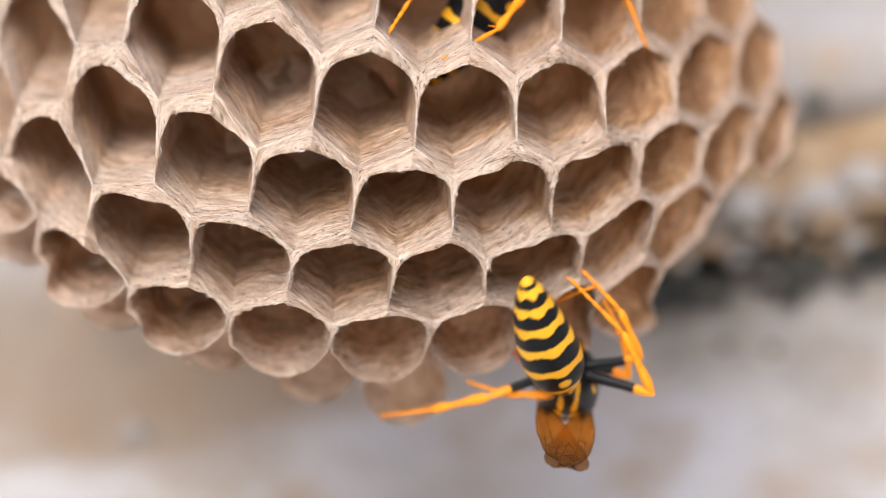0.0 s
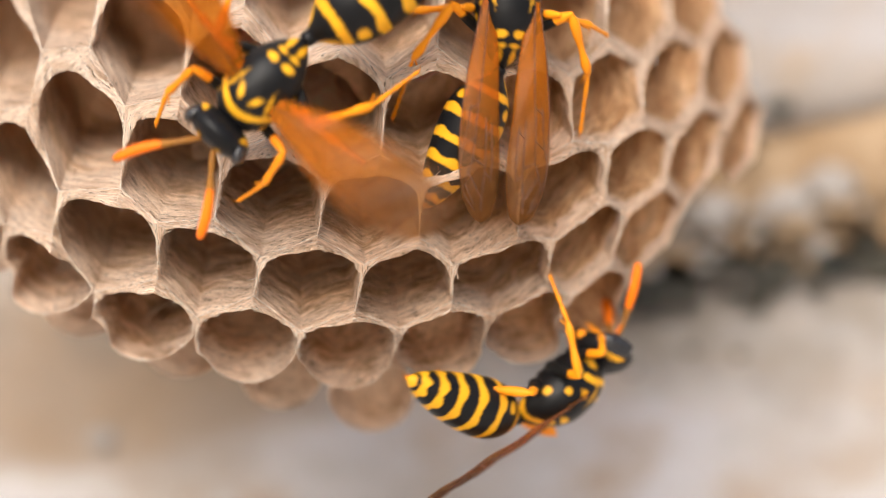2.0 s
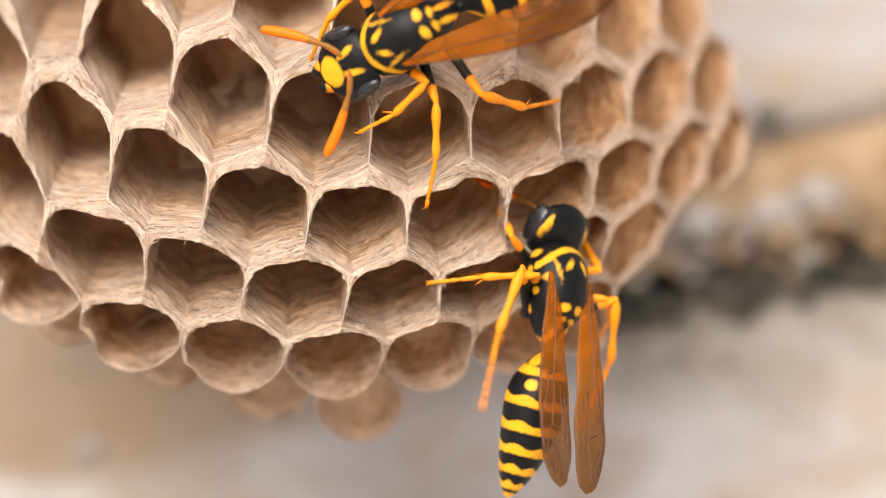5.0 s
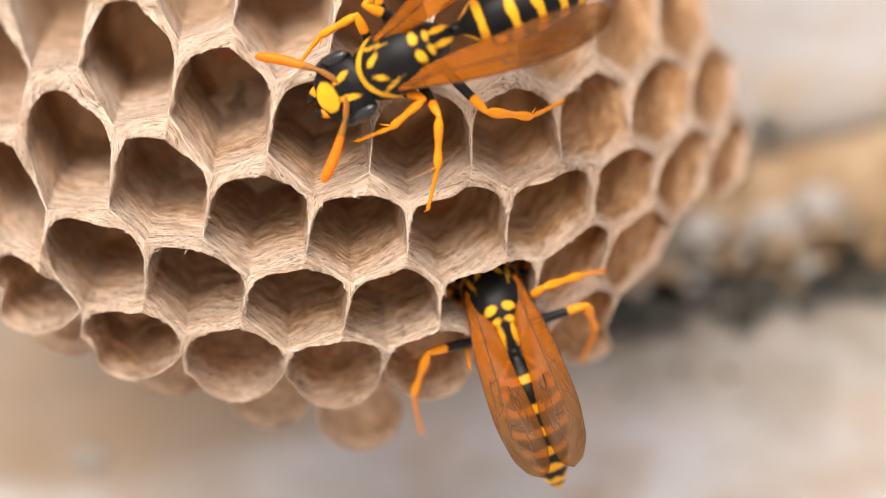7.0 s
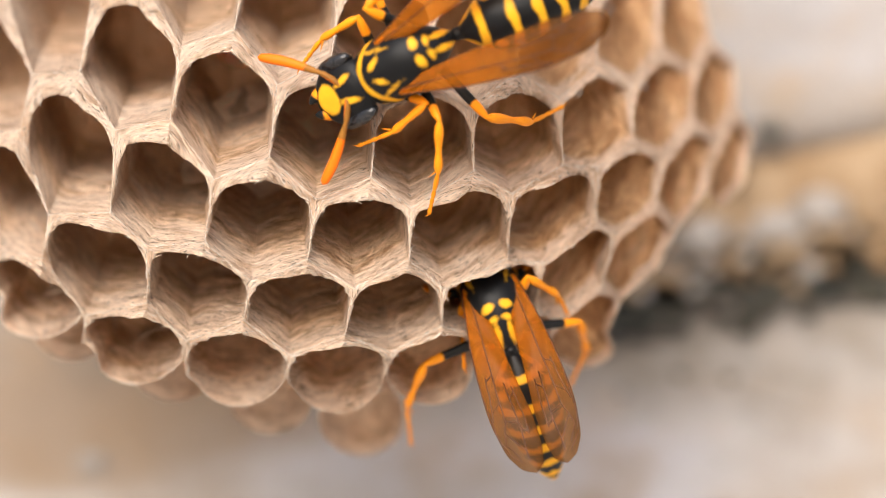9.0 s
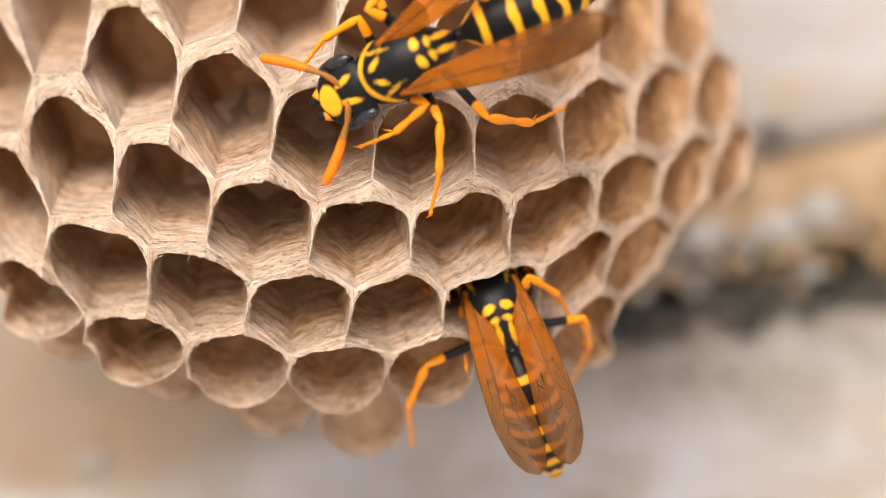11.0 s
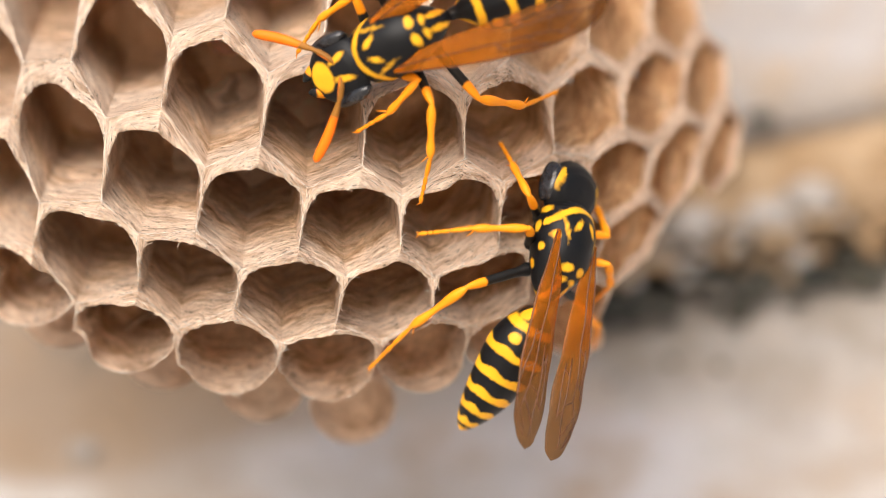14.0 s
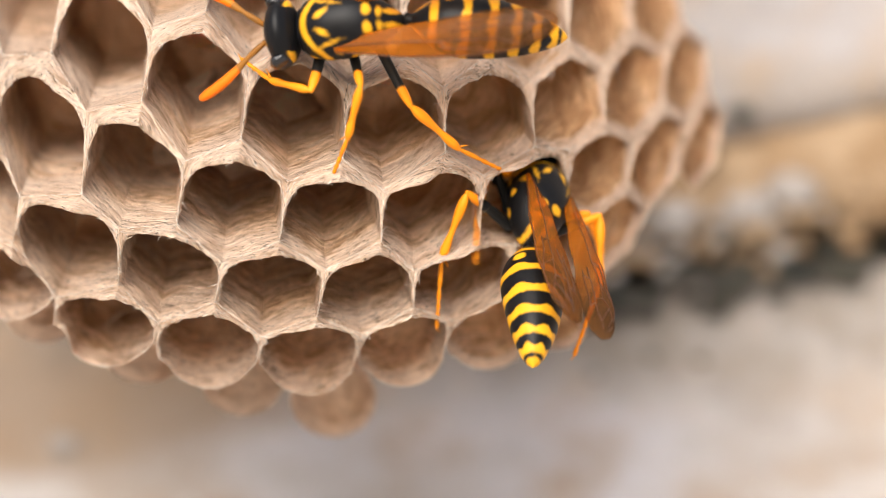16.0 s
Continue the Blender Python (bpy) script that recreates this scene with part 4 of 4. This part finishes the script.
    low_wasp.key(12.3, (970, 544, 1.5), 109, 25, 0, gaster=(0, 48), wings=(-0.8, -6, -0.8, -6), head=(0, 50), feet={'hind_left': (804, 732, 0.1), 'middle_left': (889, 626, 0.1), 'hind_right': (1144, 660, 0.1), 'middle_right': (1085, 516, 0.1)})
    low_wasp.key(12.5, (984, 575, 2.6), 111, 0, 0, gaster=(0, 48), wings=(-0.8, -6, -0.8, -6), head=(0, 50), feet={'hind_left': (805, 721, 0.1), 'middle_left': (890, 631, 0.1), 'hind_right': (1154, 653, 0.1), 'middle_right': (1077, 517, 0.1)})
    low_wasp.key(12.7, (994, 595, 3), 102, 20, 5, gaster=(0, 20), wings=(1, 2, 1, 2), feet={'hind_left': (789, 681, 0.1), 'middle_left': (883, 629, 0.1), 'hind_right': (1147, 681, 0.1), 'front_left': (917, 451, 0.1)})
    low_wasp.key(12.9, (1043, 616, 3.5), 80, 0, 10, wings=(6, 4, -6, 4), gaster=(-5, 60), feet={'middle_right': (1122, 580, -1), 'hind_left': (782, 657, 0.1), 'middle_left': (893, 631, 0.1), 'front_left': (969, 401, 0.1)})
    low_wasp.key(13.1, (1080, 593, 3.5), 73, 0, 20, wings=(6, 4, -6, 4), gaster=(-10, 62), feet={'middle_right': (1124, 582, -1), 'hind_left': (809, 667, 0.1), 'middle_left': (886, 565, 0.1), 'front_left': (1042, 412, 0.1)})
    low_wasp.key(13.3, (1092, 559, 3.5), 76, 0, 25, wings=(6, 4, -6, 4), gaster=(-12, 62), feet={'middle_right': (1126, 585, -1), 'hind_left': (811, 673, 0.1), 'middle_left': (845, 486, 0.1), 'front_left': (1041, 449, 0.1)})
    low_wasp.key(13.6, (1076, 486, 3.5), 83, 0, 27, wings=(6, 4, -6, 4), feet={'middle_right': (1129, 588, -1), 'hind_left': (805, 670, 0.1), 'middle_left': (839, 486, 0.1), 'hind_right': (1154, 614, 0.1)}, gaster=(-6, 57))
    low_wasp.key(13.8, (1079, 442, 3.5), 78, 0, 30, wings=(-2, 0, 2, 0), head=(0, 50), feet={'hind_left': (748, 618, 0.1), 'middle_left': (842, 493, 0.1), 'hind_right': (1140, 595, 0.1)}, gaster=(3, 51))
    low_wasp.key(14, (1086, 405, 3.2), 78, 16, 40, wings=(-2, -2, 2, -2), head=(0, 84), feet={'hind_left': (746, 620, 0.1), 'middle_left': (836, 382, 0.1), 'hind_right': (1142, 581, 0.1)}, gaster=(4, 34))
    low_wasp.key(14.4, (1077, 401, 1.6), 75, 36, 38, wings=(-9, 13, 5, 13), head=(0, 88), feet={'hind_left': (743, 632, 0.1), 'middle_left': (825, 363, 0.1), 'hind_right': (1148, 559, 0.1)}, gaster=(-12, -2))
    low_wasp.key(14.8, (1076, 367, 0.6), 78, 38, 34, wings=(-10, 12, 8, 12), head=(0, 88), feet={'front_left': (1065, 315, -1), 'front_right': (1078, 315, -1), 'hind_left': (747, 638, 0.1), 'middle_left': (866, 443, 0.1), 'hind_right': (1155, 519, 0.1)}, gaster=(3, 10))
    low_wasp.key(15, (1080, 359, 0.3), 79, 40, 30, wings=(-11, 11, 9, 11), head=(0, 88), feet={'front_left': (1068, 316, -1), 'front_right': (1082, 316, -1), 'hind_left': (835, 532, 0.1), 'middle_left': (861, 442, 0.1)}, gaster=(5, 6))
    low_wasp.key(15.3, (1085, 347, 0), 79, 42, 28, wings=(-11, 11, 9, 11), head=(0, 88), feet={'front_left': (1074, 317, -1), 'front_right': (1088, 317, -1), 'hind_left': (827, 530, 0.1), 'middle_left': (934, 437, 0.1)}, gaster=(7, 2))
    low_wasp.key(16, (1078, 336, -0.4), 80, 45, 25, wings=(-11, 10, 9, 10), head=(0, 88), feet={'front_left': (1086, 320, -1), 'front_right': (1100, 320, -1), 'hind_left': (899, 558, 0.1), 'middle_left': (967, 439, 0.1)}, gaster=(7, -4))
    low_wasp.go()
    high_wasp.key(0, (970, -147, 3), 54, 0, 0, wings=(115, 10, 115, 10), feet={'hind_left': (608, 118, 0.1), 'hind_right': (761, 133, 0.1), 'middle_right': (1143, 82, 0.1)}, gaster=(-1, 0))
    high_wasp.key(1.5, (969, -149, 3), 55, 11, 0, wings=(115, 10, 115, 10), feet={'hind_left': (607, 123, 0.1), 'hind_right': (764, 129, 0.1), 'middle_right': (1091, 31, 0.1)}, gaster=(-3, 11))
    high_wasp.key(1.7, (961, -217, 3), 81, 16, 0, feet={'hind_left': (609, 123, 0.1), 'hind_right': (766, 129, 0.1)}, gaster=(-12, 16))
    high_wasp.key(1.8, (935, -171, 3), 81, 8, 0, gaster=(-7, 8))
    high_wasp.key(2, (956, 5, 3), 86, 0, 10, gaster=(-24, 4))
    high_wasp.key(2.1, (993, 14, 3), 89, 3, 10, gaster=(-28, 7))
    high_wasp.key(2.2, (959, -12, 3), 99, 32, 20, wings=(0, -5, 0, -5), gaster=(-14, 36))
    high_wasp.key(2.3, (983, -22, 3), 102, 22, 42, wings=(0, -5, 0, -5), gaster=(-5, 32))
    high_wasp.key(2.4, (1000, -60, 3), 108, 20, 55, wings=(-2, -9, -2, -9), feet={'middle_left': (806, 130, 0.1)}, gaster=(3, 30))
    high_wasp.key(2.6, (1055, -130, 3), 113, 0, 60, wings=(-2, -9, -2, -9), feet={'hind_left': (869, 170, 0.1)}, gaster=(-6, 11))
    high_wasp.key(2.8, (956, -124, 3), 135, 21, 55, wings=(-2, -9, -2, -9), feet={'hind_left': (891, 166, 0.1)}, gaster=(5, 27))
    high_wasp.key(3, (924, -74, 3), 152, 18, 58, wings=(-2, -9, -2, -9), feet={'hind_left': (1073, 138, 0.1), 'middle_left': (672, 87, 0.1)}, gaster=(10, 18))
    high_wasp.key(3.1, (865, -48, 3), 162, 0, 58, wings=(-2, -9, -2, -9), feet={'hind_left': (1072, 124, 0.1), 'middle_left': (678, 89, 0.1)}, gaster=(-4, 6))
    high_wasp.key(3.5, (845, -52, 3), 167, 0, 55, wings=(-2, -9, -2, -9), feet={'hind_left': (1072, 141, 0.1), 'middle_left': (682, 80, 0.1)}, gaster=(-12, 17))
    high_wasp.key(3.6, (834, -49, 3), 169, 0, 50, wings=(-2, -9, -2, -9), feet={'hind_left': (1072, 140, 0.1), 'middle_left': (682, 75, 0.1)}, gaster=(-15, 17))
    high_wasp.key(3.7, (826, -28, 3), 175, 0, 35, wings=(-2, -9, -2, -9), feet={'hind_left': (1073, 132, 0.1), 'middle_left': (701, 98, 0.1), 'front_left': (632, 47, 0.1)}, gaster=(-13, 9))
    high_wasp.key(3.8, (847, -31, 3), 173, 0, 25, wings=(-2, -9, -2, -9), feet={'hind_left': (1075, 144, 0.1), 'middle_left': (681, 77, 0.1), 'front_left': (634, 71, 0.1)}, gaster=(-10, 5))
    high_wasp.key(3.9, (956, 52, 3.5), 213, 5, 0, head=(0, -74), feelers=(76, 41), wings=(10, 2, 8, 2), feet={'hind_left': (1068, 132, 0.1), 'front_left': (697, 89, 0.1)}, gaster=(-9, 5))
    high_wasp.key(4, (929, 57, 3.5), 215, 14, 0, head=(0, -74), feelers=(76, 41), wings=(10, 2, 8, 2), feet={'hind_left': (1073, 132, 0.1), 'front_left': (759, 212, 0.1), 'front_right': (689, 81, 0.1)}, gaster=(-15, 13))
    high_wasp.key(4.1, (930, 50, 3.5), 214, 16, 0, head=(0, -74), feelers=(76, 41), wings=(10, 2, 8, 2), feet={'hind_left': (1069, 131, 0.1), 'front_right': (690, 80, 0.1)}, gaster=(-14, 15))
    high_wasp.key(4.2, (861, 48, 3.5), 209, 4, 0, head=(0, -74), feelers=(76, 41), wings=(10, 2, 8, 2), feet={'hind_left': (1074, 145, 0.1), 'middle_left': (876, 195, 0.1)}, gaster=(-10, 4))
    high_wasp.key(5, (794, 34, 3.5), 207, 17, 0, head=(0, -74), feelers=(76, 41), wings=(10, 2, 8, 2), feet={'front_left': (716, 206, 0.1), 'middle_left': (836, 335, 0.1), 'hind_left': (1068, 149, 0.1), 'front_right': (631, 76, 0.1), 'middle_right': (740, -60, 0.1)}, gaster=(-6, 17))
    high_wasp.key(6.3, (788, 37, 3.5), 208, 14, 0, head=(0, -74), feelers=(76, 41), wings=(10, 2, 8, 2), feet={'front_left': (717, 195, 0.1), 'middle_left': (836, 323, 0.1), 'hind_left': (1069, 138, 0.1), 'front_right': (632, 65, 0.1), 'middle_right': (741, -71, 0.1)}, gaster=(-8, 13))
    high_wasp.key(7, (785, 61, 3.5), 208, 16, 0, head=(0, -74), feelers=(76, 41), wings=(10, 2, 8, 2), feet={'front_left': (712, 205, 0.1), 'middle_left': (837, 325, 0.1), 'hind_left': (1075, 135, 0.1), 'front_right': (608, 70, 0.1), 'middle_right': (775, -85, 0.1)}, gaster=(-8, 16))
    high_wasp.key(9, (784, 59, 3.5), 207, 19, 0, head=(0, -74), feelers=(76, 41), wings=(10, 2, 8, 2), feet={'front_left': (711, 205, 0.1), 'middle_left': (836, 325, 0.1), 'hind_left': (1073, 135, 0.1), 'front_right': (606, 69, 0.1), 'middle_right': (773, -85, 0.1)}, gaster=(-7, 18))
    high_wasp.key(11.5, (784, 58, 3.5), 207, 19, 0, head=(0, -74), feelers=(76, 41), wings=(10, 2, 8, 2), feet={'front_left': (711, 205, 0.1), 'middle_left': (836, 325, 0.1), 'hind_left': (1073, 135, 0.1), 'front_right': (606, 69, 0.1), 'middle_right': (773, -85, 0.1)}, gaster=(-7, 19))
    high_wasp.key(14.5, (791, 42, 3.5), 206, 17, 0, head=(0, -74), feelers=(76, 41), wings=(10, 2, 8, 2), feet={'front_left': (725, 202, 0.1), 'middle_left': (836, 325, 0.1), 'hind_left': (1076, 130, 0.1), 'front_right': (623, 66, 0.1), 'middle_right': (744, -66, 0.1)}, gaster=(-5, 17))
    high_wasp.key(14.7, (765, 46, 3.5), 204, 12, 0, head=(0, -74), feelers=(76, 41), wings=(10, 2, 8, 2), feet={'front_left': (701, 175, 0.1), 'middle_left': (840, 323, 0.1), 'hind_left': (1075, 129, 0.1), 'front_right': (626, 59, 0.1)}, gaster=(-9, 11))
    high_wasp.key(14.8, (728, 23, 3.5), 189, 0, 5, wings=(3, 6, 6, 6), feet={'front_left': (563, 163, 0.1), 'middle_left': (842, 318, 0.1), 'hind_left': (1074, 129, 0.1)}, gaster=(-8, 1))
    high_wasp.key(15, (717, 19, 3.5), 187, 0, 5, wings=(3, 6, 6, 6), feet={'front_left': (574, 164, 0.1), 'middle_left': (834, 313, 0.1), 'hind_left': (1054, 208, 0.1)}, gaster=(-8, 1))
    high_wasp.key(15.3, (715, 20, 3.5), 186, 0, 5, wings=(2, 6, 6, 6), feet={'front_left': (560, 150, 0.1), 'middle_left': (835, 305, 0.1), 'hind_left': (1024, 279, 0.1)}, gaster=(-12, 1))
    high_wasp.key(15.6, (723, 22, 3.5), 186, 0, 5, wings=(2, 6, 6, 6), feet={'front_left': (555, 117, 0.1), 'middle_left': (779, 306, 0.1), 'hind_left': (1026, 280, 0.1)}, gaster=(-11, 1))
    high_wasp.key(16, (734, 24, 3.5), 186, 10, 5, wings=(2, 6, 6, 6), feet={'front_left': (554, 84, 0.1), 'middle_left': (713, 296, 0.1), 'hind_left': (1025, 285, 0.1)}, gaster=(-11, 11))
    high_wasp.go()
    third_wasp.key(0, (465, -370, 3.5), 227, 11, 0, gaster=(-14, 10))
    third_wasp.key(1.4, (588, -239, 3.5), 227, 11, 0, gaster=(-14, 10))
    third_wasp.key(1.6, (632, -120, 4), 224, 0, 0, wings=(69, 15, 62, 15), gaster=(-8, 0))
    third_wasp.key(1.7, (664, -27, 4), 226, 0, 0, wings=(69, 15, 62, 15), gaster=(-4, 0))
    third_wasp.key(1.8, (591, 10, 4), 224, 0, 0, wings=(69, 15, 62, 15), gaster=(-9, 0))
    third_wasp.key(2, (523, 141, 4.5), 227, 0, 0, wings=(69, 15, 62, 15), gaster=(-12, 0))
    third_wasp.key(2.1, (576, 178, 4.5), 227, 0, 0, wings=(69, 15, 62, 15), gaster=(-7, 0))
    third_wasp.key(2.2, (622, 271, 4.5), 245, 0, 0, wings=(69, 15, 62, 15), gaster=(-18, 0))
    third_wasp.key(2.3, (595, 275, 4.5), 240, 0, 0, wings=(69, 15, 62, 15), gaster=(-17, 0))
    third_wasp.key(2.4, (541, 263, 4.5), 226, 0, 0, wings=(69, 15, 62, 15), gaster=(-9, 0))
    third_wasp.key(2.5, (479, 287, 4.5), 222, 0, 0, wings=(69, 15, 62, 15), gaster=(-9, 0))
    third_wasp.key(2.6, (461, 319, 4.5), 227, 0, 0, wings=(69, 15, 62, 15), gaster=(-14, 0))
    third_wasp.key(2.8, (392, 350, 4.5), 226, 0, 0, wings=(69, 15, 62, 15), gaster=(-11, 0))
    third_wasp.key(3, (325, 387, 4.5), 228, 0, 0, wings=(69, 15, 62, 15), gaster=(-17, 0))
    third_wasp.key(3.1, (405, 444, 5), 249, 0, 0, wings=(69, 15, 62, 15), gaster=(-12, 0))
    third_wasp.key(3.2, (373, 392, 6), 240, 0, 0, wings=(69, 15, 62, 15), gaster=(-10, 0))
    third_wasp.key(3.3, (240, 283, 9), 224, 0, 0, wings=(69, 15, 62, 15), gaster=(4, 0))
    third_wasp.key(3.4, (7, 165, 14), 225, 0, 0, wings=(69, 15, 62, 15), gaster=(-3, 0))
    third_wasp.key(3.6, (-639, 44, 10), 214, 0, 0, wings=(69, 15, 62, 15), gaster=(3, 0))
    third_wasp.key(4.4, (-2232, -253, -34.5), 198, 13, 0, gaster=(-6, 12))
    third_wasp.key(16, (-2184, -251, -34.5), 198, 13, 0, gaster=(-6, 12))
    third_wasp.buzz(1.6, 3.6, 42)
    third_wasp.go()


motions()
